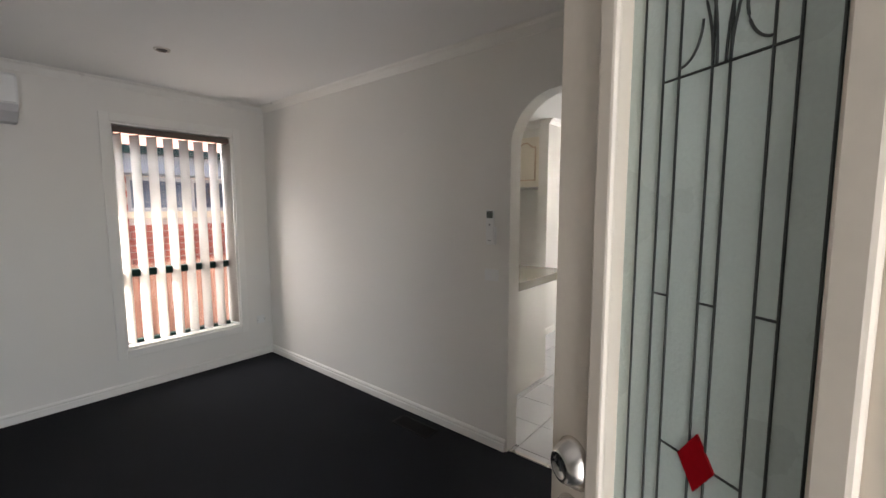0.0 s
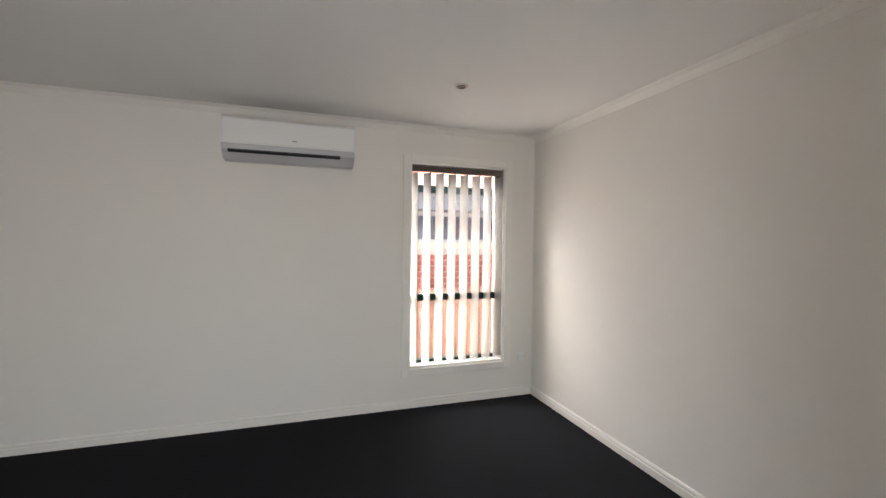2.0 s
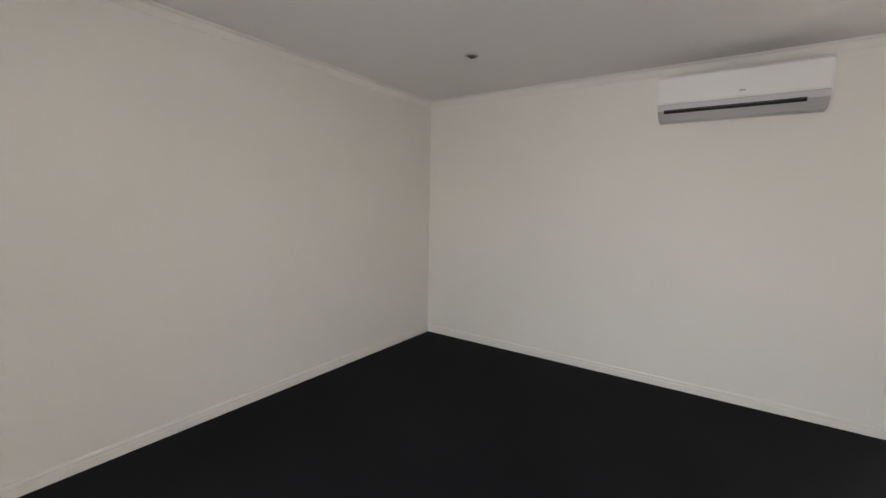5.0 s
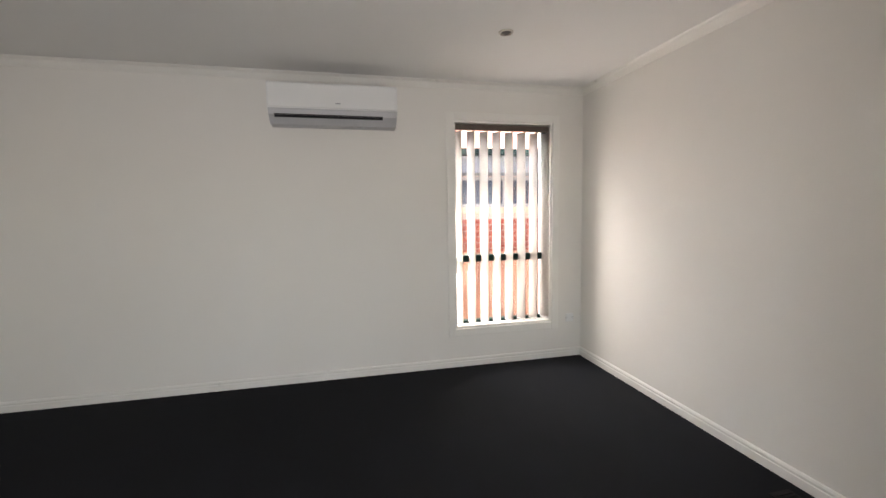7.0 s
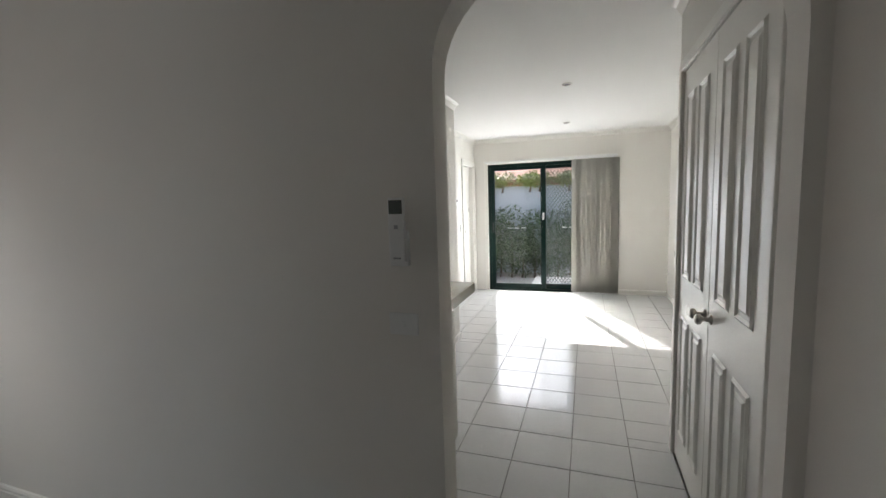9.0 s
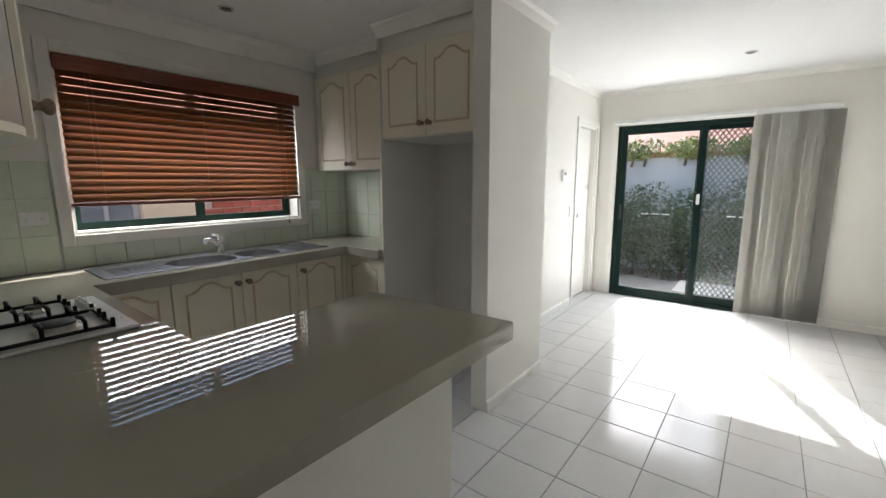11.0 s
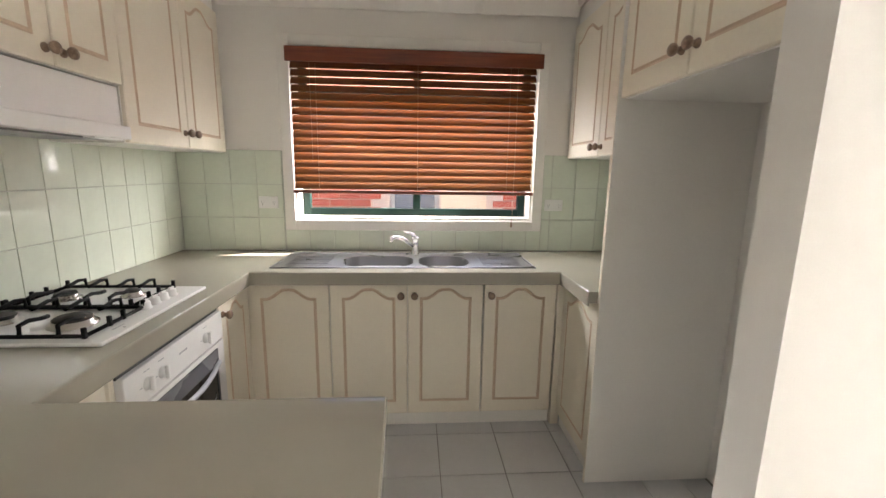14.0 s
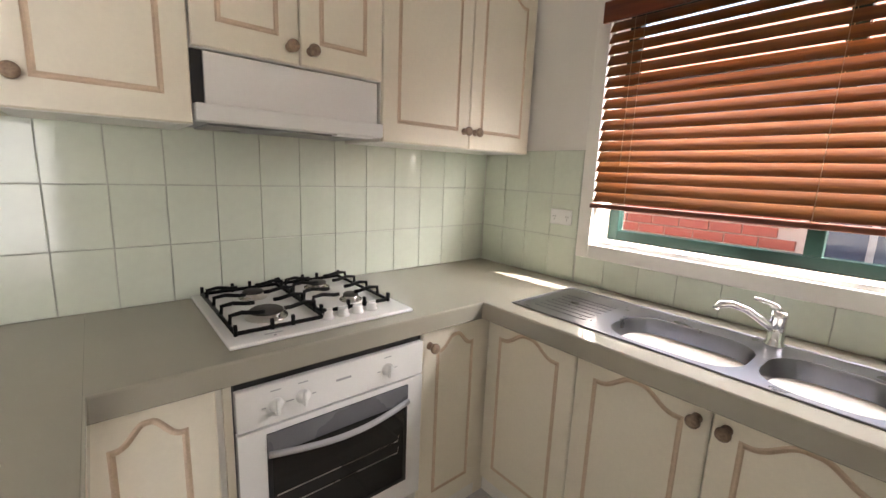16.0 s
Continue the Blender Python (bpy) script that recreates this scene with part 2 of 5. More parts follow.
def tube(bm, pts, r, steps=10):
    """A round bar along points."""
    pts = [Vector(p) for p in pts]
    rings = []
    for i, p in enumerate(pts):
        d = (pts[min(i + 1, len(pts) - 1)] - pts[max(i - 1, 0)]).normalized()
        up = Vector((0, 0, 1)) if abs(d.z) < 0.95 else Vector((1, 0, 0))
        s = d.cross(up).normalized()
        u = s.cross(d)
        rr = r[i] if isinstance(r, (list, tuple)) else r
        rings.append([bm.verts.new(p + rr * (math.cos(2 * math.pi * k / steps) * s + math.sin(2 * math.pi * k / steps) * u)) for k in range(steps)])
    for a, b in zip(rings, rings[1:]):
        for k in range(steps):
            f = bm.faces.new((a[k], a[(k + 1) % steps], b[(k + 1) % steps], b[k]))
            f.smooth = True
    bm.faces.new(rings[0][::-1])
    bm.faces.new(rings[-1])
    return bm


def prism(bm, outline, y0, y1, m=None):
    """A flat outline of (x, z) pushed from y0 to y1."""
    m = m or Matrix()
    a = [bm.verts.new(m @ Vector((x, y0, z))) for x, z in outline]
    b = [bm.verts.new(m @ Vector((x, y1, z))) for x, z in outline]
    bm.faces.new(a)
    bm.faces.new(b[::-1])
    k = len(a)
    for i in range(k):
        bm.faces.new((a[i], b[i], b[(i + 1) % k], a[(i + 1) % k]))
    return bm


def part(name, bm, material, parent=None, label="", loc=None, smooth=False):
    """Links a bmesh as one mesh object under a thing or a part."""
    bmesh.ops.recalc_face_normals(bm, faces=bm.faces)
    me = bpy.data.meshes.new(name)
    bm.to_mesh(me)
    bm.free()
    if smooth:
        for p in me.polygons:
            p.use_smooth = True
    me.materials.append(material)
    ob = new(name, me)
    if parent:
        ob.parent = parent
    if loc is not None:
        ob.matrix_basis = loc if isinstance(loc, Matrix) else Matrix.Translation(loc)
    if label:
        ob["label"] = label
    return ob


def thing(name, m, label, category, group=""):
    ob = new(name)
    ob.empty_display_size = 0.1
    ob.matrix_basis = m if isinstance(m, Matrix) else Matrix.Translation(m)
    return tagged(ob, label, category, group)


def structure(name, bm, material, label, category):
    return tagged(part(name, bm, material), label, category, kind="structure")


def wall_with_holes(axis, at0, at1, a0, a1, z0, z1, holes):
    """A wall slab between at0 and at1 on one axis, along the other from a0 to a1, with rectangular holes (b0, b1, c0, c1)."""
    bm = bmesh.new()

    def put(p0, p1, q0, q1):
        if p1 - p0 < 1e-4 or q1 - q0 < 1e-4:
            return
        if axis == "y":
            box(bm, p0, p1, at0, at1, q0, q1)
        else:
            box(bm, at0, at1, p0, p1, q0, q1)
    x = a0
    for b0, b1, c0, c1 in sorted(holes):
        put(x, b0, z0, z1)
        put(b0, b1, z0, c0)
        put(b0, b1, c1, z1)
        x = b1
    put(x, a1, z0, z1)
    return bm


def ring_slab(y0, y1, outer, hole):
    """One slab in the x-z plane with a rectangular hole."""
    bm = bmesh.new()
    rings = []
    for x0, x1, z0, z1 in (outer, hole):
        for y in (y0, y1):
            rings.append([bm.verts.new((x, y, z)) for x, z in ((x0, z0), (x1, z0), (x1, z1), (x0, z1))])
    for a, c in ((0, 1), (2, 3), (0, 2), (1, 3)):
        for k in range(4):
            bm.faces.new((rings[a][k], rings[a][(k + 1) % 4], rings[c][(k + 1) % 4], rings[c][k]))
    bmesh.ops.recalc_face_normals(bm, faces=bm.faces[:])
    return bm


def moulding_run(bm, p0, p1, profile):
    """A moulding from p0 to p1 in plan; profile of (out, z), out to the left of the way."""
    p0, p1 = Vector((*p0, 0)), Vector((*p1, 0))
    d = (p1 - p0).normalized()
    n = Vector((-d.y, d.x, 0))
    a = [bm.verts.new(p0 + n * o + Vector((0, 0, z))) for o, z in profile]
    b = [bm.verts.new(p1 + n * o + Vector((0, 0, z))) for o, z in profile]
    k = len(profile)
    for i in range(k):
        bm.faces.new((a[i], a[(i + 1) % k], b[(i + 1) % k], b[i]))
    bm.faces.new(a[::-1])
    bm.faces.new(b)
    return bm

# ---------- the large structure ----------
CH = 2.40           # ceiling height
XL, XD = -4.72, 5.47    # far lounge wall, sliding-door wall
YF = -4.45          # front door wall
YS = -3.628         # wall beside the arch, towards the entry
YC = -3.605         # front of the linen cupboard
YR = -4.25          # dining side wall
YN = -1.43          # recessed dining wall
X0, X1 = 0.0, 0.11  # arch wall

LW = (-1.190, -0.305, 0.338, 2.092)    # lounge window opening
KW = (0.794, 2.246, 1.092, 2.079)       # kitchen window opening
structure("wall_window", wall_with_holes("y", 0.0, 0.25, XL - 0.12, 2.98, 0, CH, [LW, KW]), WALL, "off-white painted plaster wall with two windows", "wall")
structure("wall_far", bbox(XL - 0.12, XL, YF, 0.0, 0, CH), WALL, "plain off-white painted plaster wall of the lounge", "wall")

# arch wall with a round-shouldered opening
def arch_wall():
    ya, yb, zt, r = -3.586, -2.733, 2.06, 0.28
    top = [(ya, zt - r)] + [(ya + r - r * math.cos(a), zt - r + r * math.sin(a)) for a in np.linspace(0, math.pi / 2, 12)[1:]]
    top += [(yb - r + r * math.sin(a), zt - r + r * math.cos(a)) for a in np.linspace(0, math.pi / 2, 12)] 
    outline = [(YS, 0), (ya, 0)] + top + [(yb, 0), (0.0, 0), (0.0, CH), (YS, CH)]
    bm = bmesh.new()
    turn = Matrix(((0, 1, 0, 0), (1, 0, 0, 0), (0, 0, 1, 0), (0, 0, 0, 1)))
    prism(bm, [(float(p), float(q)) for p, q in outline], X0, X1, turn)
    return bm


structure("wall_arch", arch_wall(), WALL, "off-white plaster wall with a round-shouldered open archway", "wall")
structure("wall_entry_side", bbox(-1.30, X1, YS - 0.11, YS, 0, CH), WALL, "off-white painted plaster wall beside the archway", "wall")
structure("wall_entry_return", bbox(-1.30, -1.19, YF, YS - 0.11, 0, CH), WALL, "off-white painted plaster wall beside the front door", "wall")
FD = (-2.72, -1.86, 0.0, 2.06)         # front door opening
structure("wall_front", wall_with_holes("y", YF - 0.25, YF, XL - 0.12, -1.19, 0, CH, [FD]), WALL, "off-white painted plaster wall with the front doorway", "wall")
CD = (0.20, 1.33, 0.0, 2.04)            # linen cupboard opening
structure("wall_cupboard", wall_with_holes("y", YC - 0.10, YC, X1, 1.42, 0, CH, [CD]), WALL, "off-white plaster wall round a double cupboard", "wall")
structure("wall_cupboard_end", bbox(1.32, 1.42, YR, YC - 0.10, 0, CH), WALL, "off-white plaster end wall of the cupboard", "wall")
structure("wall_cupboard_back", bbox(X1, 1.32, YR, YR + 0.1, 0, CH), WALL, "off-white plaster back of the cupboard", "wall")
structure("wall_dining_side", bbox(1.32, XD, YR - 0.12, YR, 0, CH), WALL, "off-white painted plaster wall of the dining area", "wall")
SD = (-3.46, -1.65, 0.0, 2.015)        # sliding door opening
structure("wall_garden", wall_with_holes("x", XD, XD + 0.25, YR - 0.12, YN + 0.12, 0, CH, [SD]), WALL, "off-white plaster wall with a sliding door", "wall")
HD = (4.80, 5.38, 0.0, 2.0)            # doorway in the recessed wall
structure("wall_dining_recess", wall_with_holes("y", YN, YN + 0.11, 2.96, XD, 0, CH, [HD]), WALL, "off-white plaster wall with a doorway", "wall")
structure("wall_fridge_nib", bbox(2.219, 2.96, -1.885, -1.775, 0, CH), WALL, "off-white plaster nib wall beside the fridge recess", "wall")
structure("wall_kitchen_side", box(bbox(2.75, 2.98, -0.948, 0.0, 0, CH), 2.88, 2.98, YN, -0.948, 0, CH), WALL, "off-white plaster wall behind the fridge recess", "wall")
structure("wall_nib_return", bbox(2.88, 2.96, -1.775, YN, 0, CH), WALL, "plain plaster end of the nib wall", "wall")
structure("ceiling", bbox(XL - 0.12, XD + 0.25, YF - 0.25, 0.25, CH, CH + 0.12), CEIL, "flat white painted plaster ceiling", "ceiling")

structure("floor_carpet", bbox(XL, 0.03, YF, 0.0, -0.10, 0.0), CARPET, "charcoal cut-pile carpet over the lounge floor", "carpet")
structure("floor_slab", bbox(0.03, XD + 0.12, YR, 0.0, -0.12, -0.006), FLOOR_GROUT, "grey grout bed of the tiled floor", "floor")
structure("floor_porch", bbox(-3.2, -1.2, YF - 1.6, YF, -0.12, -0.02), CONCRETE, "concrete front porch slab", "porch")
structure("wall_laundry", box(box(bbox(2.96, XD + 0.25, 0.0, 0.25, 0, CH), XD, XD + 0.25, YN + 0.12, 0.0, 0, CH), 2.98, 3.04, YN + 0.11, 0.25, 0, CH), WALL, "plain plaster walls of the room behind the doorway", "wall")
structure("floor_laundry", bbox(2.96, XD, YN + 0.11, 0.0, -0.11, -0.005), CONCRETE, "plain floor of the room behind the doorway", "floor")

# cornices and skirtings
COVE = [(0.0, CH - 0.055), (0.006, CH - 0.055), (0.012, CH - 0.045), (0.03, CH - 0.016), (0.048, CH - 0.008), (0.055, CH - 0.001), (0.0, CH - 0.001)]
SKIRT = [(0.0, 0.001), (0.016, 0.001), (0.016, 0.046), (0.0115, 0.049), (0.0115, 0.053), (0.014, 0.057), (0.014, 0.064), (0.008, 0.073), (0.0, 0.075)]
SKIRT_LOW = [(0.0, 0.001), (0.012, 0.001), (0.012, 0.058), (0.008, 0.07), (0.0, 0.072)]


def run(name, pts, profile, material, label, category):
    bm = bmesh.new()
    for a, b in zip(pts, pts[1:]):
        moulding_run(bm, a, b, profile)
    return structure(name, bm, material, label, category)


run("cornice_lounge", [(0.0, YS), (0.0, 0.0), (XL, 0.0), (XL, YF), (-1.30, YF), (-1.30, YS - 0.11)], COVE, TRIM, "white plaster cove cornice", "cornice")
run("cornice_entry", [(-1.30, YS), (0.0, YS)], COVE, TRIM, "white plaster cove cornice", "cornice")
run("cornice_kitchen", [(2.455, -0.025), (0.41, -0.0)], [(o * 1.9, CH - (CH - z) * 2.1) for o, z in COVE], TRIM, "white stepped plaster cornice", "cornice")
run("cornice_dining", [(XD, YN), (2.96, YN), (2.96, -1.885), (2.219, -1.885)], COVE, TRIM, "white plaster cove cornice", "cornice")
run("cornice_garden", [(XD, YR), (XD, YN)], COVE, TRIM, "white plaster cove cornice", "cornice")
run("cornice_side", [(1.42, YR), (XD, YR)], COVE, TRIM, "white plaster cove cornice", "cornice")
run("cornice_cupboard", [(X1, YC), (1.42, YC), (1.42, YR)], COVE, TRIM, "white plaster cove cornice", "cornice")
run("baseboard_lounge", [(0.0, -2.723), (0.0, 0.0), (XL, 0.0), (XL, YF), (-2.79, YF)], SKIRT, TRIM, "white moulded timber skirting board", "baseboard")
run("baseboard_entry", [(-1.30, YS), (0.0, YS)], SKIRT, TRIM, "white moulded timber skirting board", "baseboard")
run("baseboard_dining", [(4.72, YN), (2.96, YN), (2.96, -1.885), (2.219, -1.885)], SKIRT_LOW, TRIM, "low white skirting on the dining wall", "baseboard")
run("baseboard_side", [(1.42, YC), (1.42, YR), (XD, YR), (XD, -3.53)], SKIRT_LOW, TRIM, "low white skirting on the dining wall", "baseboard")

# ---------- windows and doors ----------
def architrave(name, axis, at, out, a0, a1, z0, z1, w, t, parent, sill=True):
    """Flat trim round an opening; out: the side it stands proud of."""
    o0, o1 = sorted((at, at + out * t))

    def strip(n, p0, p1, q0, q1):
        bm = bbox(p0, p1, o0, o1, q0, q1, 0.004) if axis == "y" else bbox(o0, o1, p0, p1, q0, q1, 0.004)
        part(n, bm, TRIM, parent)
    strip("side_trim", a0 - w, a0 - 0.003, z0 - (w if sill else 0), z1 + w)
    strip("side_trim", a1 + 0.003, a1 + w, z0 - (w if sill else 0), z1 + w)
    strip("head_trim", a0 - 0.003, a1 + 0.003, z1 + 0.003, z1 + w)
    if sill:
        strip("sill_trim", a0 - 0.003, a1 + 0.003, z0 - w, z0 - 0.003)


def window_unit(name, o, y0, bars_v, bars_h, label, fw=0.045):
    """A dark green aluminium window in a white-lined opening of the window wall."""
    x0, x1, z0, z1 = o
    w = tagged(new(name), label, "window", kind="structure")
    lin = bmesh.new()
    box(lin, x0, x0 + 0.012, 0.001, 0.20, z0, z1)
    box(lin, x1 - 0.012, x1, 0.001, 0.20, z0, z1)
    box(lin, x0 + 0.012, x1 - 0.012, 0.001, 0.20, z0, z0 + 0.014)
    box(lin, x0 + 0.012, x1 - 0.012, 0.001, 0.20, z1 - 0.012, z1)
    part("reveal_lining", lin, TRIM, w)
    architrave(name, "y", 0.0, -1, x0, x1, z0, z1, 0.066, 0.017, w)
    x0, x1, z0, z1 = x0 + 0.012, x1 - 0.012, z0 + 0.014, z1 - 0.012
    fr = bmesh.new()
    box(fr, x0, x0 + fw, y0, y0 + 0.05, z0, z1, 0.003)
    box(fr, x1 - fw, x1, y0, y0 + 0.05, z0, z1, 0.003)
    box(fr, x0 + fw, x1 - fw, y0 + 0.001, y0 + 0.049, z0, z0 + fw, 0.003)
    box(fr, x0 + fw, x1 - fw, y0 + 0.001, y0 + 0.049, z1 - fw, z1, 0.003)
    part("window_frame", fr, GREEN_ALU, w, "dark green aluminium frame")
    for b in bars_v:
        part("mullion", bbox(b - 0.024, b + 0.024, y0 - 0.006, y0 + 0.044, z0 + fw, z1 - fw, 0.003), GREEN_ALU, w)
    for b in bars_h:
        part("transom", bbox(x0 + fw, x1 - fw, y0 - 0.006, y0 + 0.044, b - 0.03, b + 0.03, 0.003), GREEN_ALU, w)
    xs = [x0 + fw] + list(bars_v) + [x1 - fw]
    zs = [z0 + fw] + list(bars_h) + [z1 - fw]
    for a, b in zip(xs, xs[1:]):
        for c, d in zip(zs, zs[1:]):
            g = part("pane", bbox(a, b, y0 + 0.020, y0 + 0.025, c, d), GLASS, w)
            g.visible_shadow = False
    return w


window_unit("window_1", LW, 0.085, [], [0.93], "tall green-framed lounge window in white trim", 0.028)
window_unit("window_2", KW, 0.11, [1.525], [], "wide green-framed sliding kitchen window in white trim")

# sliding garden door with a security-mesh leaf
def sliding_door():
    d = tagged(new("door_1"), "dark green aluminium sliding glass door to the garden", "sliding door", kind="structure")
    y0, y1, z1, x = SD[0], SD[1], SD[3], XD + 0.02
    fr = bmesh.new()
    box(fr, x, x + 0.10, y0, y0 + 0.045, 0.0, z1, 0.003)
    box(fr, x, x + 0.10, y1 - 0.045, y1, 0.0, z1, 0.003)
    box(fr, x + 0.001, x + 0.099, y0 + 0.045, y1 - 0.045, z1 - 0.05, z1, 0.003)
    box(fr, x + 0.001, x + 0.099, y0 + 0.045, y1 - 0.045, 0.0, 0.03, 0.003)
    part("door_frame", fr, GREEN_ALU, d)
    ym = -2.52

    def leaf(a, b, xx, name):
        bm = bmesh.new()
        box(bm, xx, xx + 0.035, a, a + 0.06, 0.03, z1 - 0.05, 0.003)
        box(bm, xx, xx + 0.035, b - 0.06, b, 0.03, z1 - 0.05, 0.003)
        box(bm, xx + 0.001, xx + 0.034, a + 0.06, b - 0.06, 0.03, 0.11, 0.003)
        box(bm, xx + 0.001, xx + 0.034, a + 0.06, b - 0.06, z1 - 0.10, z1 - 0.05, 0.003)
        q = part(name, bm, GREEN_ALU, d)
        g = part("pane", bbox(xx + 0.014, xx + 0.019, a + 0.06, b - 0.06, 0.11, z1 - 0.10), GLASS, q)
        g.visible_shadow = False
        c = (a + b) / 2
        for k in (-0.13, -0.02, 0.09):
            part("safety_marker", bbox(xx + 0.011, xx + 0.0135, c + k, c + k + 0.08, 1.0, 1.012), PAPER, q, "short white safety dash on the glass")
        return q
    f = leaf(ym - 0.03, y1 - 0.045, x + 0.006, "sliding_leaf")
    leaf(y0 + 0.045, ym + 0.03, x + 0.052, "fixed_leaf")
    part("pull_handle", bbox(x - 0.02, x + 0.006, y1 - 0.085, y1 - 0.06, 0.93, 1.10, 0.004), DARK_PLASTIC, f, "black pull handle")
    part("latch", bbox(x - 0.012, x + 0.006, ym - 0.01, ym + 0.02, 1.13, 1.24, 0.004), WHITE_PLASTIC, f, "pale latch block")
    # diamond security mesh outside the fixed leaf
    bm = bmesh.new()
    a, b, lo, hi, s = y0 + 0.06, ym + 0.02, 0.06, z1 - 0.07, 0.052
    w, h = b - a, hi - lo

    def bar(p, q):
        p, q = Vector(p), Vector(q)
        t = (q - p).normalized()
        n = Vector((-t.y, t.x)) * 0.0055
        vs = [bm.verts.new((x + 0.125 + dx, (p + sg * n).x, (p + sg * n).y)) for dx in (0, 0.004) for sg in (1, -1)]
        ws = [bm.verts.new((x + 0.125 + dx, (q + sg * n).x, (q + sg * n).y)) for dx in (0, 0.004) for sg in (1, -1)]
        for i, j in ((0, 1), (1, 3), (3, 2), (2, 0)):
            bm.faces.new((vs[i], vs[j], ws[j], ws[i]))
    slope = 1.35
    k = -int(h / s) - 1
    while k * s < w + h:
        for sg in (1, -1):
            pts = []
            for z in (lo, hi):
                yy = k * s + (z - lo) / slope if sg > 0 else k * s + (hi - z) / slope
                pts.append((a + yy, z))
            (ya, za), (yb, zb) = pts
            t0 = max(0, min(1, (a - ya) / (yb - ya)))
            t1 = max(0, min(1, (b - ya) / (yb - ya)))
            t0, t1 = sorted((t0, t1))
            if t1 - t0 > 1e-3:
                bar((ya + (yb - ya) * t0, za + (zb - za) * t0), (ya + (yb - ya) * t1, za + (zb - za) * t1))
        k += 1
    part("security_mesh", bm, MESH_SKYLIT, d, "diamond security mesh")
    fr = bmesh.new()
    box(fr, x + 0.115, x + 0.14, a - 0.04, a, 0.03, z1 - 0.05)
    box(fr, x + 0.115, x + 0.14, b, b + 0.04, 0.03, z1 - 0.05)
    part("mesh_frame", fr, GREEN_ALU, d)
    architrave("door_1", "x", XD, -1, y0, y1, 0.0, z1, 0.06, 0.016, d, sill=False)
    return d


sliding_door()


def hall_door():
    d = tagged(new("door_2"), "plain off-white flush door in a white frame off the dining area", "door", kind="structure")
    x0, x1, _, z1 = HD
    architrave("door_2", "y", YN, -1, x0, x1, 0.0, z1, 0.065, 0.016, d, sill=False)
    jb = bmesh.new()
    box(jb, x0, x0 + 0.02, YN + 0.001, YN + 0.109, 0, z1)
    box(jb, x1 - 0.02, x1, YN + 0.001, YN + 0.109, 0, z1)
    box(jb, x0 + 0.02, x1 - 0.02, YN + 0.001, YN + 0.109, z1 - 0.02, z1)
    part("jamb", jb, TRIM, d)
    leaf = part("door_leaf", bbox(x0 + 0.023, x1 - 0.023, YN + 0.062, YN + 0.098, 0.008, z1 - 0.023, 0.003), TRIM, d)
    bm = bmesh.new()
    lathe(bm, [(0.028, 0), (0.028, 0.008), (0.012, 0.012), (0.012, 0.035), (0.026, 0.045), (0.027, 0.06), (0.0, 0.068)], pose(x0 + 0.09, YN + 0.062, 1.0, 90))
    part("door_knob", bm, NICKEL, leaf)


hall_door()


def panel_door(parent, x0, x1, y, z0, z1, name):
    """A four-panel moulded leaf facing +y: narrow panels, the lower pair short."""
    leaf = part(name, bbox(x0, x1, y - 0.032, y, z0, z1, 0.002), TRIM, parent)
    w = x1 - x0
    pw = (w - 0.09 * 2 - 0.07) / 2
    for i in (0, 1):
        a = x0 + 0.09 + i * (pw + 0.07)
        for c, d in ((z0 + 0.17, z0 + 0.80), (z0 + 1.0, z1 - 0.13)):
            rings = []
            for inset, up in ((0, 0.0005), (0.010, 0.008), (0.020, 0.0015), (0.034, 0.0015), (0.046, 0.007)):
                rings.append((a + inset, a + pw - inset, c + inset, d - inset, up))
            bm = bmesh.new()
            loops = [[bm.verts.new((p, y + up, q)) for p, q in ((l, lo), (r, lo), (r, hi), (l, hi))] for l, r, lo, hi, up in rings]
            for m, n in zip(loops, loops[1:]):
                for k in range(4):
                    bm.faces.new((m[k], m[(k + 1) % 4], n[(k + 1) % 4], n[k]))
            bm.faces.new(loops[-1])
            part("raised_panel", bm, TRIM, leaf)
    return leaf


def cupboard_doors():
    d = tagged(new("door_3"), "white moulded four-panel double cupboard doors, closed", "cupboard door", kind="structure")
    x0, x1, _, z1 = CD
    xm = (x0 + x1) / 2
    architrave("door_3", "y", YC, 1, x0, x1, 0.0, z1, 0.05, 0.014, d, sill=False)
    a = panel_door(d, x0 + 0.004, xm - 0.0015, YC - 0.004, 0.01, z1 - 0.004, "door_leaf")
    b = panel_door(d, xm + 0.0015, x1 - 0.004, YC - 0.004, 0.01, z1 - 0.004, "door_leaf")
    for leaf, x in ((a, xm - 0.045), (b, xm + 0.045)):
        bm = bmesh.new()
        lathe(bm, [(0.020, 0), (0.020, 0.005), (0.009, 0.009), (0.008, 0.03), (0.020, 0.038), (0.022, 0.05), (0.015, 0.058), (0.0, 0.06)], pose(x, YC - 0.004, 0.93, -90))
        part("door_knob", bm, NICKEL, leaf, "brushed nickel door knob")


cupboard_doors()


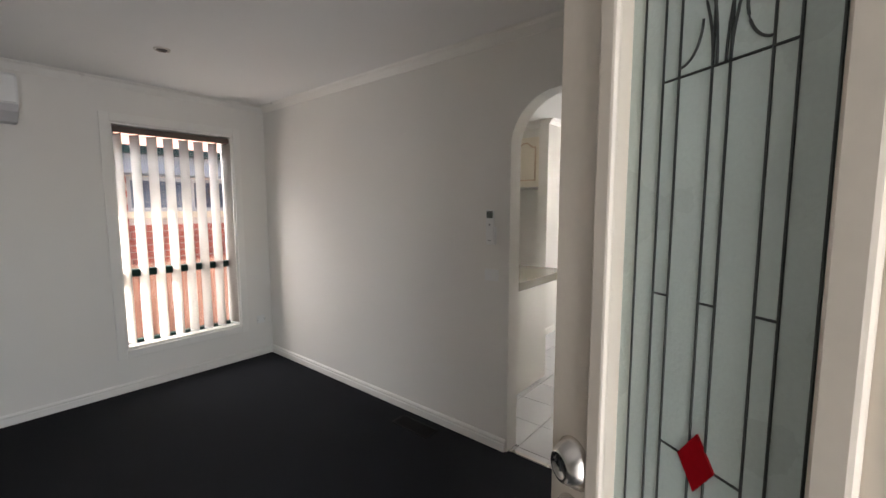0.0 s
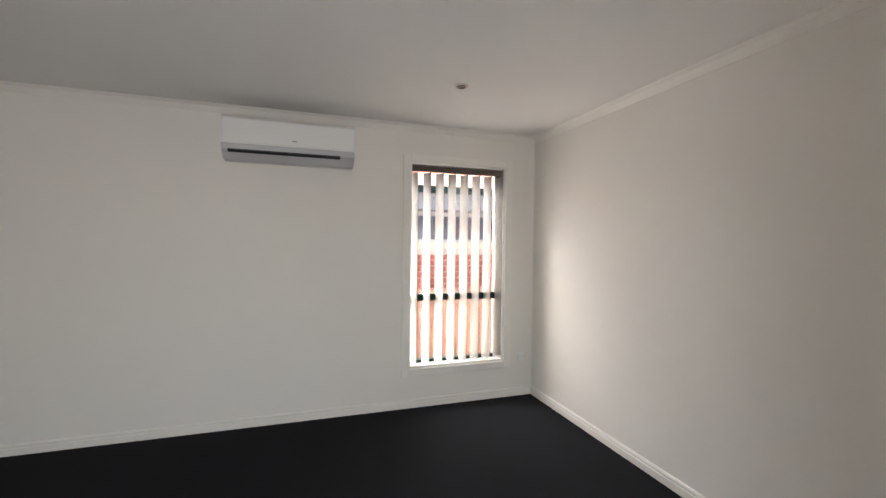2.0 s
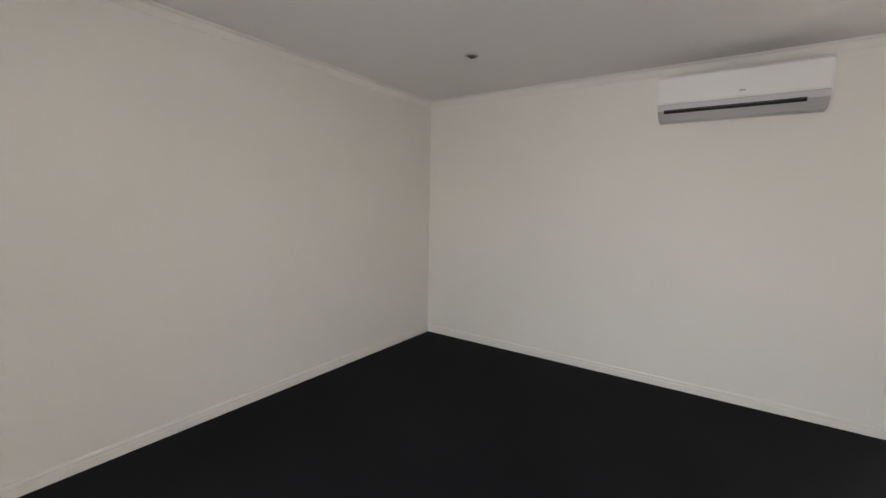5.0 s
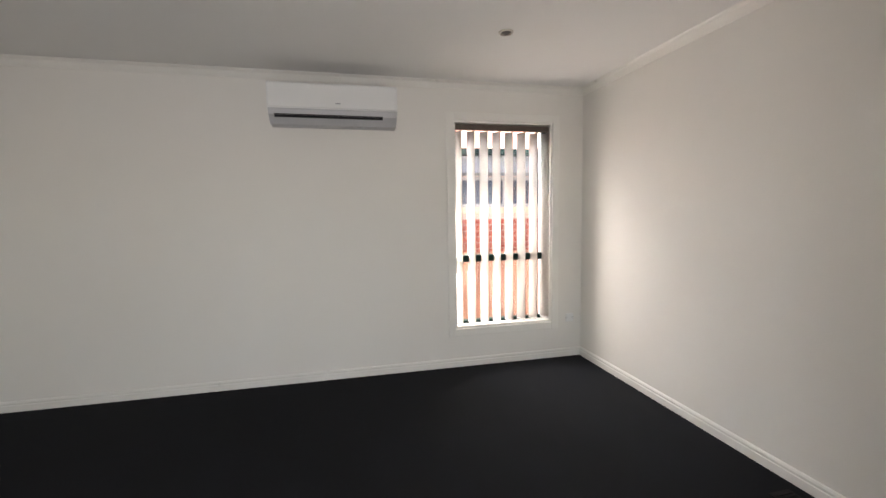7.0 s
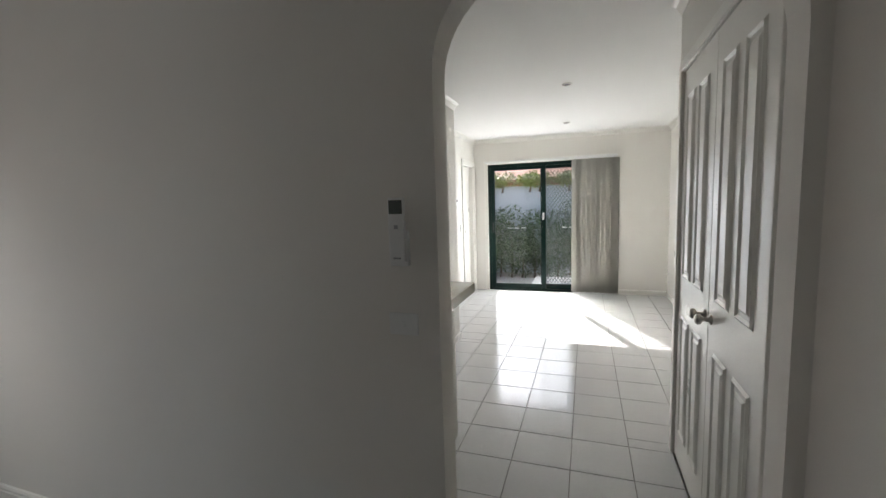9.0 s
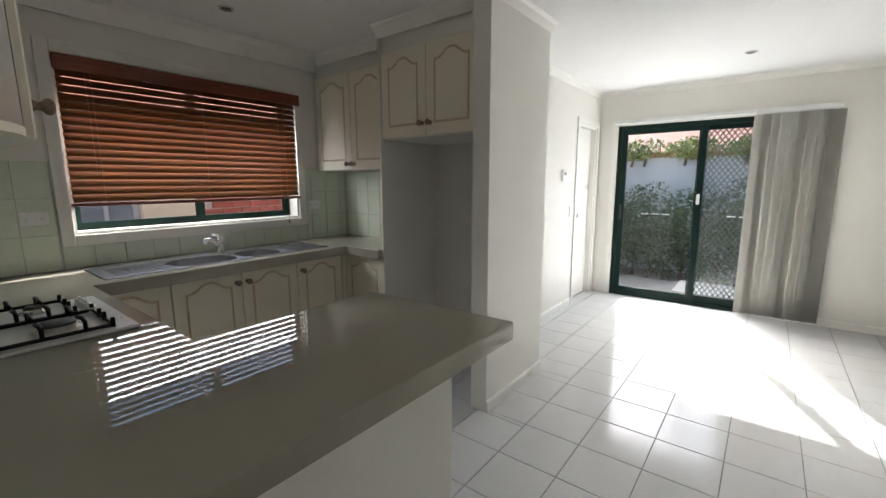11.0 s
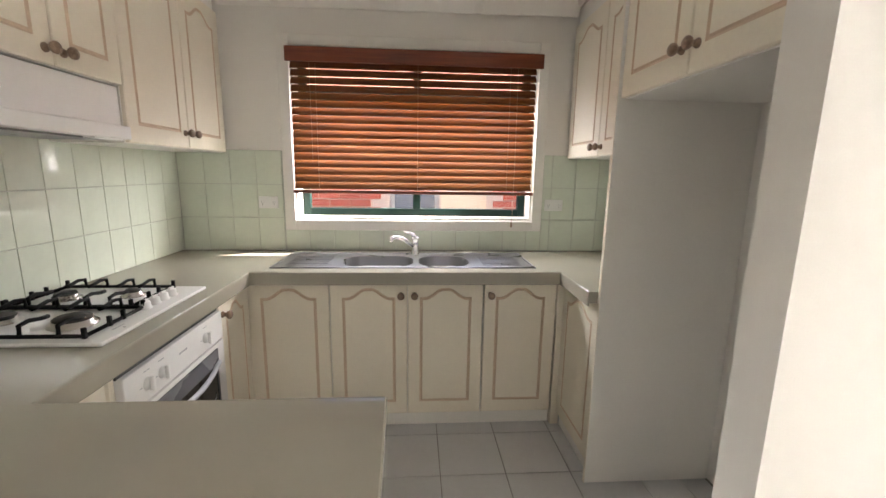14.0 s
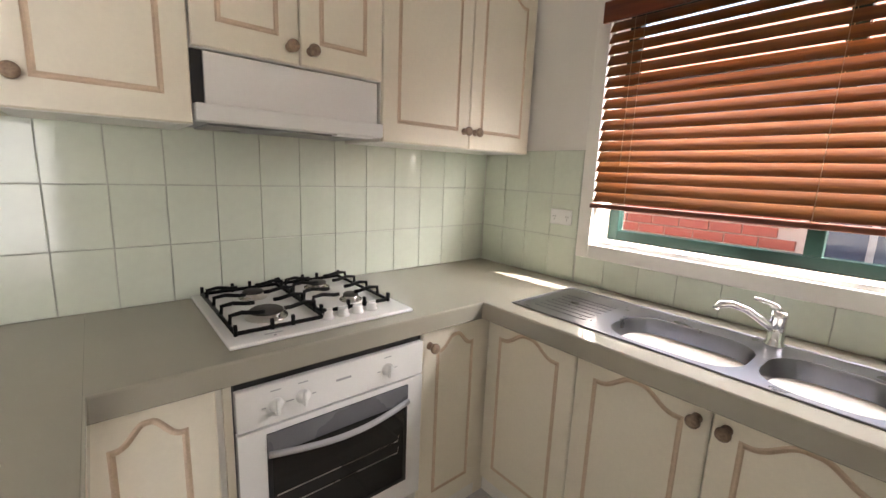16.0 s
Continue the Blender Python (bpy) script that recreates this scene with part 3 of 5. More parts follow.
def front_door():
    # local: x along the leaf from the hinge, +y is the face turned to the room
    d = tagged(new("door_4"), "cream entrance door standing open, with twin leaded glass panels", "front door", kind="structure")
    d.matrix_basis = pose(-1.925, -4.406, 0.0, 0, 0, 58.5)
    W, H, T = 0.808, 2.03, 0.04
    h0, h1 = 0.30, 1.88
    panes = [(0.122, 0.325), (0.503, 0.706)]
    leaf = part("door_leaf", wall_with_holes("y", -T / 2, T / 2, 0.0, W, 0.012, H, [(a, b, h0, h1) for a, b in panes]), DOOR_CREAM, d)
    for g0, g1 in panes:
        for side in (1, -1):
            bm = bmesh.new()
            ya, yb = sorted((side * T / 2, side * (T / 2 + 0.010)))
            box(bm, g0 - 0.022, g0 + 0.004, ya, yb, h0 - 0.022, h1 + 0.022, 0.004)
            box(bm, g1 - 0.004, g1 + 0.022, ya, yb, h0 - 0.022, h1 + 0.022, 0.004)
            box(bm, g0 + 0.004, g1 - 0.004, ya, yb, h0 - 0.022, h0 + 0.004, 0.004)
            box(bm, g0 + 0.004, g1 - 0.004, ya, yb, h1 - 0.004, h1 + 0.022, 0.004)
            part("glazing_bead", bm, DOOR_CREAM, leaf)
        part("frosted_pane", bbox(g0, g1, -0.004, 0.004, h0, h1), FROSTED, leaf, "pale green frosted glass")
        gc = (g0 + g1) / 2

        def came(pts, r=0.0012):
            part("lead_line", tube(bmesh.new(), [(gc + p, 0.0045, q) for p, q in pts], r, 6), LEAD, leaf)
        for s in (-1, 1):
            for off in (0.008, 0.041, 0.059, 0.084):
                came([(s * off, h0), (s * off, h1)])
            came([(s * (0.004 + 0.037 * (1 - math.cos(t))), 1.576 + 0.11 * math.sin(t)) for t in np.linspace(0, math.pi / 2, 12)])
            came([(s * (0.008 + 0.050 * (1 - math.cos(t))), 1.576 + 0.10 * math.sin(t)) for t in np.linspace(0, math.pi / 2, 12)])
            came([(s * (0.041 - 0.022 * math.sin(t)), 1.584 + 0.035 * (1 - math.cos(t))) for t in np.linspace(0, math.pi / 2, 10)])
            came([(s * 0.041, 1.371), (s * 0.059, 1.371)])
            came([(s * 0.018, 1.223), (s * 0.041, 1.223)])
        came([(-0.059, 1.576), (0.059, 1.576)])
        came([(-0.008, 1.371), (0.008, 1.371)])
        dm = bmesh.new()
        prism(dm, [(gc, 1.195), (gc + 0.0185, 1.223), (gc, 1.251), (gc - 0.0185, 1.223)], 0.004, 0.0065)
        part("red_diamond", dm, RED_GLASS, leaf, "deep red glass diamond")
    for z, rr in ((1.132, 0.033), (1.054, 0.031)):
        bm = bmesh.new()
        lathe(bm, [(rr, 0), (rr, 0.003), (0.020, 0.023), (0.018, 0.0245), (0.014, 0.0245), (0.013, 0.022), (0.0, 0.022)], pose(W - 0.05, T / 2, z, -90))
        lk = part("lock_cylinder", bm, NICKEL, leaf, "tapered satin nickel lock")
        part("keyhole", bbox(W - 0.0515, W - 0.0485, T / 2 + 0.021, T / 2 + 0.0227, z - 0.007, z + 0.007), DARK_PLASTIC, lk)
    bm = bmesh.new()
    lathe(bm, [(0.013, 0.02), (0.013, 0.045), (0.028, 0.052), (0.030, 0.070), (0.022, 0.080), (0.0, 0.082)], pose(W - 0.05, T / 2, 1.054, -90))
    part("door_knob", bm, CHROME, leaf, "round chrome door knob")
    # frame in the wall
    fr = tagged(new("door_frame"), "cream painted timber front door frame", "door frame", kind="structure")
    bm = bmesh.new()
    box(bm, FD[0], FD[0] + 0.03, YF - 0.12, YF - 0.001, 0, FD[3])
    box(bm, FD[1] - 0.03, FD[1], YF - 0.12, YF - 0.001, 0, FD[3])
    box(bm, FD[0] + 0.03, FD[1] - 0.03, YF - 0.12, YF - 0.001, FD[3] - 0.03, FD[3])
    part("jamb", bm, TRIM, fr)


front_door()

# carpet edge strip under the arch
tagged(part("threshold_strip", bbox(0.018, 0.044, -3.586, -2.733, -0.001, 0.006, 0.002), NICKEL), "thin metal strip between carpet and tiles", "floor trim", kind="structure")

# ---------- kitchen ----------
def door_outline(w, h, mx, mb, mt, rise, n=28):
    """Cathedral-topped outline inside a w by h leaf."""
    pts = [(mx, mb), (w - mx, mb)]
    half = (w - 2 * mx) / 2
    for i in range(n + 1):
        u = 1 - 2 * i / n
        k = min(1, max(0, (abs(u) - 0.10) / 0.72))
        pts.append((w / 2 + u * half, h - mt - rise + rise * (0.5 + 0.5 * math.cos(math.pi * k))))
    return pts


def inset(pts, d):
    """The outline moved inwards by d."""
    out = []
    k = len(pts)
    for i in range(k):
        a, b, c = Vector(pts[i - 1]), Vector(pts[i]), Vector(pts[(i + 1) % k])
        n1 = Vector((-(b - a).y, (b - a).x)).normalized()
        n2 = Vector((-(c - b).y, (c - b).x)).normalized()
        m = (n1 + n2).normalized()
        out.append(tuple(b + m * d / max(0.5, m.dot(n1))))
    return out


def cathedral_door(parent, w, h, m, knob=None, mx=0.062, arch=True):
    """A routed door: leaf, tan groove, turned knob. Local: x across, z up, front at -y."""
    t = 0.018
    o = door_outline(w, h, mx, 0.07, 0.055, min(0.05, h * 0.09) if arch else 0.0)
    o2 = inset(o, 0.015)
    bm = bmesh.new()
    e = 0.004
    rect = []
    for x, z in o:
        # the matching place on the leaf's edge
        if z <= 0.0701 and abs(x - mx) < 1e-4:
            rect.append((0.0, 0.0))
        elif z <= 0.0701:
            rect.append((w, 0.0))
        else:
            u = (x - mx) / (w - 2 * mx)
            rect.append((u * w, h))
    er = [(min(w - e, max(e, x)), min(h - e, max(e, z))) for x, z in rect]
    l0 = [bm.verts.new((x, 0, z)) for x, z in rect]
    l1 = [bm.verts.new((x, -t + e, z)) for x, z in rect]
    l2 = [bm.verts.new((x, -t, z)) for x, z in er]
    l3 = [bm.verts.new((x, -t, z)) for x, z in o]
    k = len(o)
    for a, b in ((l0, l1), (l1, l2), (l2, l3)):
        for i in range(k):
            bm.faces.new((a[i], a[(i + 1) % k], b[(i + 1) % k], b[i]))
    bm.faces.new(l0[::-1])
    bm.faces.new([bm.verts.new((x, -t - 0.0005, z)) for x, z in o2])
    d = part("door", bm, CREAM, parent, loc=m)
    g = bmesh.new()
    prof = [(0.0, 0.0), (0.004, 0.0035), (0.008, 0.0045), (0.011, 0.003), (0.015, -0.0005)]
    loops = []
    for q, dep in prof:
        loops.append([g.verts.new((x, -t + dep, z)) for x, z in inset(o, q)])
    for a, b in zip(loops, loops[1:]):
        for i in range(k):
            f = g.faces.new((a[i], a[(i + 1) % k], b[(i + 1) % k], b[i]))
    part("groove", g, GROOVE, d, "tan glazed routed groove")
    if knob:
        kb = lathe(bmesh.new(), [(0.014, 0), (0.014, 0.004), (0.0105, 0.009), (0.009, 0.015), (0.0105, 0.020), (0.0165, 0.025), (0.019, 0.031), (0.018, 0.037), (0.012, 0.042), (0.0, 0.0435)], pose(knob[0], -t, knob[1], 90))
        part("knob", kb, KNOB, d, "turned brown timber knob")
    return d


def cabinet(name, label, m, w, z0, z1, depth, doors, kick=0.0, group="", door_z0=None, door_z1=None, extra=0.0):
    """A cupboard unit. doors: (x, width, knob) with knob in leaf coordinates."""
    c = thing(name, m, label, "cabinet", group)
    part("body", bbox(0.0, w, 0.0, depth, z0, z1 + extra, 0.001), CREAM_PLAIN, c)
    if kick:
        part("kick_board", bbox(0.0, w, 0.002, 0.018, 0.001, z0 - 0.003), CREAM_PLAIN, c)
    a = z0 if door_z0 is None else door_z0
    b = z1 if door_z1 is None else door_z1
    for x, dw, kn in doors:
        cathedral_door(c, dw - 0.004, b - a, Matrix.Translation((x + 0.002, -0.002, a)), kn)
    return c


DZ0, DZ1 = 0.080, 0.828
dh = DZ1 - DZ0
YB = -0.482      # carcass front of the sink run
lb = "cream base cabinet with arched grooved doors below the sink bench"
cabinet("base_cabinet", "cream base cabinet with one plain-fronted arched door", pose(0.665, YB, 0), 0.409, DZ0, 0.848, 0.44, [(0, 0.409, None)], 0.1, "kitchen base cabinets")
cabinet("base_cabinet", lb, pose(1.076, YB, 0), 0.802, DZ0, 0.848, 0.44, [(0, 0.402, (0.366, dh - 0.071)), (0.402, 0.40, (0.034, dh - 0.071))], 0.1, "kitchen base cabinets")
cabinet("base_cabinet", "cream base cabinet with one arched door and brown knob", pose(1.880, YB, 0), 0.392, DZ0, 0.848, 0.44, [(0, 0.392, (0.033, dh - 0.071))], 0.1, "kitchen base cabinets")
XB = 0.665       # carcass front of the cooktop run
cabinet("base_cabinet", "narrow cream base cabinet beside the oven", pose(XB, -0.853, 0, 0, 0, 90), 0.318, DZ0, 0.848, 0.52, [(0, 0.315, (0.03, dh - 0.06))], 0.1, "kitchen base cabinets")
cabinet("base_cabinet", "narrow cream base cabinet between oven and peninsula", pose(XB, -1.787, 0, 0, 0, 90), 0.30, DZ0, 0.848, 0.52, [(0, 0.285, None)], 0.1, "kitchen base cabinets")
XR = 2.325       # carcass front of the short return
cabinet("base_cabinet", "cream base cabinet on the short return beside the fridge recess", pose(XR, -0.512, 0, 0, 0, -90), 0.43, DZ0, 0.848, 0.42, [(0, 0.43, None)], 0.1, "kitchen base cabinets")

# peninsula carcass
pen = thing("peninsula_base", (0.11, -2.40, 0), "plain cream panelled base of the breakfast bar", "cabinet")
part("back_panel", bbox(0.0, 1.07, 0.0, 0.018, 0.001, 0.849), CREAM_PLAIN, pen)
part("end_panel", bbox(1.052, 1.07, 0.019, 0.62, 0.001, 0.849), CREAM_PLAIN, pen)
part("front_panel", bbox(0.56, 1.051, 0.602, 0.62, 0.10, 0.849), CREAM, pen)

# benchtop: one continuous laminate top
def benchtop():
    b = thing("benchtop", (0.11, -2.44, 0.85), "grey-brown laminate benchtop running round the kitchen", "benchtop")
    ox, oy, oz = 0.11, -2.44, 0.85
    bm = bmesh.new()
    rings = []
    for x0, x1, y0, y1 in ((0.1105, 2.742, -0.594, -0.0085), (1.10, 1.84, -0.502, -0.20)):
        for z in (0.0, 0.05):
            rings.append([bm.verts.new((x - ox, y - oy, z)) for x, y in ((x0, y0), (x1, y0), (x1, y1), (x0, y1))])
    for a, c in ((0, 1), (2, 3), (0, 2), (1, 3)):
        for k in range(4):
            bm.faces.new((rings[a][k], rings[a][(k + 1) % 4], rings[c][(k + 1) % 4], rings[c][k]))
    bmesh.ops.recalc_face_normals(bm, faces=bm.faces[:])
    part("sink_run", bm, LAMINATE, b)
    part("return_run", bbox(2.254 - ox, 2.742 - ox, -0.946 - oy, -0.5943 - oy, 0.0, 0.05), LAMINATE, b)
    part("cooktop_run", bbox(0.0005, 0.716 - ox, -1.748 - oy, -0.5943 - oy, 0.0, 0.05), LAMINATE, b)
    bm = bmesh.new()
    end = [(0.1105, -1.7483), (1.450, -1.7483), (1.472, -2.446), (0.1105, -2.446)]
    lo = [bm.verts.new((x - ox, y - oy, 0.0)) for x, y in end]
    hi = [bm.verts.new((x - ox, y - oy, 0.05)) for x, y in end]
    bm.faces.new(lo)
    bm.faces.new(hi)
    for i in range(4):
        bm.faces.new((lo[i], lo[(i + 1) % 4], hi[(i + 1) % 4], hi[i]))
    part("breakfast_bar", bm, LAMINATE, b)
    edge = [(2.254, -0.946), (2.254, -0.594), (0.716, -0.594), (0.716, -1.748), (1.450, -1.748), (1.472, -2.446), (0.1105, -2.446)]
    for (xa, ya), (xb, yb) in zip(edge, edge[1:]):
        s = bmesh.new()
        prof = [(0.0, -0.014), (0.004, -0.014), (0.006, -0.011), (0.006, 0.044), (0.0045, 0.0485), (0.0015, 0.0506), (0.0, 0.0506)]
        moulding_run(s, (xa - ox, ya - oy), (xb - ox, yb - oy), prof)
        part("edge_strip", s, LAMINATE, b)


benchtop()


def rr_loop(cx, cy, w, h, r, n=6):
    pts = []
    for sx, sy, a0 in ((1, 1, 0), (-1, 1, 90), (-1, -1, 180), (1, -1, 270)):
        for i in range(n + 1):
            a = radians(a0 + 90 * i / n)
            pts.append((cx + sx * (w / 2 - r) + r * math.cos(a), cy + sy * (h / 2 - r) + r * math.sin(a)))
    return pts


def sink():
    s = thing("kitchen_sink", (0.787, -0.512, 0.90), "stainless steel double-bowl sink with two drainers", "sink")
    W, D = 1.36, 0.395
    bowls = [(0.532, 0.162, 0.375, 0.27), (0.885, 0.162, 0.274, 0.27)]
    # deck with two rounded holes
    bm = bmesh.new()
    xs = [0.0, bowls[0][0] - 0.21, 0.5 * (bowls[0][0] + 0.1875 + bowls[1][0] - 0.137), bowls[1][0] + 0.157, W]
    z = 0.0035

    def ring(x0, x1, loop):
        k = len(loop)
        inner = [bm.verts.new((x, y, z)) for x, y in loop]
        lower = [bm.verts.new((x, y, z - 0.006)) for x, y in loop]
        outer = []
        cx, cy = (x0 + x1) / 2, D / 2
        for x, y in loop:
            dx, dy = x - cx, y - cy
            tx = ((x1 - x0) / 2) / abs(dx) if abs(dx) > 1e-6 else 1e9
            ty = (D / 2 - 0.012) / abs(dy) if abs(dy) > 1e-6 else 1e9
            t = min(tx, ty)
            outer.append(bm.verts.new((cx + dx * t, cy + dy * t, z)))
        for i in range(k):
            j = (i + 1) % k
            bm.faces.new((inner[i], inner[j], outer[j], outer[i]))
            bm.faces.new((inner[j], inner[i], lower[i], lower[j]))
        for px, py in ((x0, 0.012), (x1, 0.012), (x1, D - 0.012), (x0, D - 0.012)):
            near = sorted(outer, key=lambda v: (v.co.x - px) ** 2 + (v.co.y - py) ** 2)[:2]
            bm.faces.new((near[0], near[1], bm.verts.new((px, py, z))))
    for (cx, cy, w, h), a, b in zip(bowls, xs[1:3], xs[2:4]):
        ring(a, b, rr_loop(cx, cy, w, h, 0.10))
    part("deck", bm, STEEL, s)
    for a, b in ((xs[0] + 0.012, xs[1]), (xs[3], xs[4] - 0.012)):
        dr = part("drainer", bbox(a, b, 0.012, D - 0.012, 0.0005, z), STEEL, s, "ribbed steel drainer")
        for i in range(7):
            y = 0.06 + i * 0.035
            part("rib", bbox(a + 0.05, b - 0.05, y, y + 0.012, z - 0.001, z + 0.002, 0.0009, 1), STEEL, dr)
    rim = bmesh.new()
    box(rim, 0, W, 0, 0.012, 0.0005, 0.006, 0.002)
    box(rim, 0, W, D - 0.012, D, 0.0005, 0.006, 0.002)
    box(rim, 0, 0.012, 0.012, D - 0.012, 0.0005, 0.006, 0.002)
    box(rim, W - 0.012, W, 0.012, D - 0.012, 0.0005, 0.006, 0.002)
    part("rim", rim, STEEL, s)
    for (cx, cy, w, h), dep in zip(bowls, (0.17, 0.14)):
        bm = bmesh.new()
        loops = []
        for k, (sh, dz) in enumerate(((0, 0), (0.004, -0.01), (0.012, -dep + 0.04), (0.025, -dep + 0.012), (0.05, -dep))):
            loops.append([bm.verts.new((x, y, z - 0.003 + dz)) for x, y in rr_loop(cx, cy, w - 2 * sh, h - 2 * sh, 0.10 - sh * 0.8)])
        for a, b in zip(loops, loops[1:]):
            for i in range(len(a)):
                f = bm.faces.new((a[i], a[(i + 1) % len(a)], b[(i + 1) % len(a)], b[i]))
                f.smooth = True
        bm.faces.new(loops[-1])
        bo = part("bowl", bm, STEEL, s)
        part("waste", lathe(bmesh.new(), [(0.035, 0), (0.035, 0.003), (0.026, 0.004), (0.0, 0.002)], Matrix.Translation((cx, cy, z - dep - 0.002))), CHROME, bo)


sink()

tap = thing("mixer_tap", (1.516, -0.158, 0.9045), "chrome single-lever mixer tap behind the sink", "tap")
part("tap_body", lathe(bmesh.new(), [(0.027, 0), (0.027, 0.006), (0.021, 0.012), (0.021, 0.085), (0.023, 0.09), (0.020, 0.105), (0.0, 0.108)]), CHROME, tap)
part("spout", tube(bmesh.new(), [(0, 0, 0.045), (-0.03, -0.02, 0.068), (-0.07, -0.045, 0.10), (-0.105, -0.07, 0.113), (-0.13, -0.088, 0.110), (-0.14, -0.096, 0.092)], [0.013, 0.012, 0.0115, 0.011, 0.011, 0.011], 12), CHROME, tap)
part("lever", tube(bmesh.new(), [(0, 0, 0.10), (-0.012, 0.0, 0.118), (-0.035, -0.008, 0.128), (-0.065, -0.014, 0.134)], [0.012, 0.010, 0.007, 0.006], 10), CHROME, tap)


def cooktop():
    c = thing("gas_cooktop", (0.118, -1.462, 0.9005), "white enamel four-burner gas cooktop with black trivets", "cooktop")
    W, D = 0.542, 0.582      # x towards the room, y along the bench
    part("plate", bbox(0.0, W, 0.0, D, 0.0, 0.012, 0.005), WHITE_ENAMEL, c)
    for x, y, r in ((0.13, 0.174, 0.036), (0.355, 0.151, 0.052), (0.13, 0.412, 0.036), (0.34, 0.449, 0.028)):
        bw = part("burner", lathe(bmesh.new(), [(r + 0.012, 0.012), (r + 0.012, 0.016), (r, 0.018), (r, 0.028), (r * 0.9, 0.030)], Matrix.Translation((x, y, 0))), NICKEL, c, "aluminium burner ring")
        part("burner_cap", lathe(bmesh.new(), [(r * 0.95, 0.0285), (r * 0.97, 0.034), (r * 0.85, 0.038), (0.0, 0.038)], Matrix.Translation((x, y, 0))), BURNER, bw, "black burner cap")
    for y0, y1, xc in ((0.032, 0.289, 0.24), (0.298, 0.55, 0.235)):
        x0, x1 = 0.03, 0.475 if y0 < 0.1 else 0.43
        tv = part("trivet", tube(bmesh.new(), [(x0, y0, 0.020), (x1, y0, 0.020), (x1, y1, 0.020), (x0, y1, 0.020), (x0, y0, 0.020)], 0.0065, 8), CAST_IRON, c, "black wire pan support")
        ym = (y0 + y1) / 2
        for px in (x0 + 0.07, (x0 + x1) / 2 - 0.05, (x0 + x1) / 2 + 0.05, x1 - 0.07):
            for a, b, sg in ((y0, ym - 0.03, 1), (y1, ym + 0.03, -1)):
                part("trivet_finger", tube(bmesh.new(), [(px, a, 0.016), (px, a + sg * 0.004, 0.05), (px, a + sg * 0.035, 0.054), (px, b - sg * 0.02, 0.046), (px, b, 0.046)], 0.0066, 7), CAST_IRON, tv)
        for py in (y0, ym - 0.03, ym + 0.03, y1):
            part("trivet_foot", bbox(x0 - 0.006, x0 + 0.006, py - 0.005, py + 0.005, 0.0125, 0.045, 0.002), CAST_IRON, tv)
            part("trivet_foot", bbox(x1 - 0.006, x1 + 0.006, py - 0.005, py + 0.005, 0.0125, 0.045, 0.002), CAST_IRON, tv)
    for i in range(4):
        kx, ky = 0.475, 0.300 + i * 0.052
        kn = part("control_knob", lathe(bmesh.new(), [(0.021, 0.012), (0.021, 0.016), (0.017, 0.018), (0.016, 0.034), (0.013, 0.037), (0.0, 0.037)], Matrix.Translation((kx, ky, 0)), 18), WHITE_PLASTIC, c, "white plastic control knob")
        part("pointer", bbox(kx - 0.004, kx + 0.004, ky - 0.015, ky + 0.015, 0.037, 0.043, 0.0015), WHITE_PLASTIC, kn)
    part("badge", bbox(0.500, 0.506, 0.10, 0.15, 0.0122, 0.0127), GREY_PLASTIC, c, "small grey printed mark")
    part("badge", bbox(0.518, 0.523, 0.12, 0.127, 0.0122, 0.0127), DARK_PLASTIC, c)


cooktop()


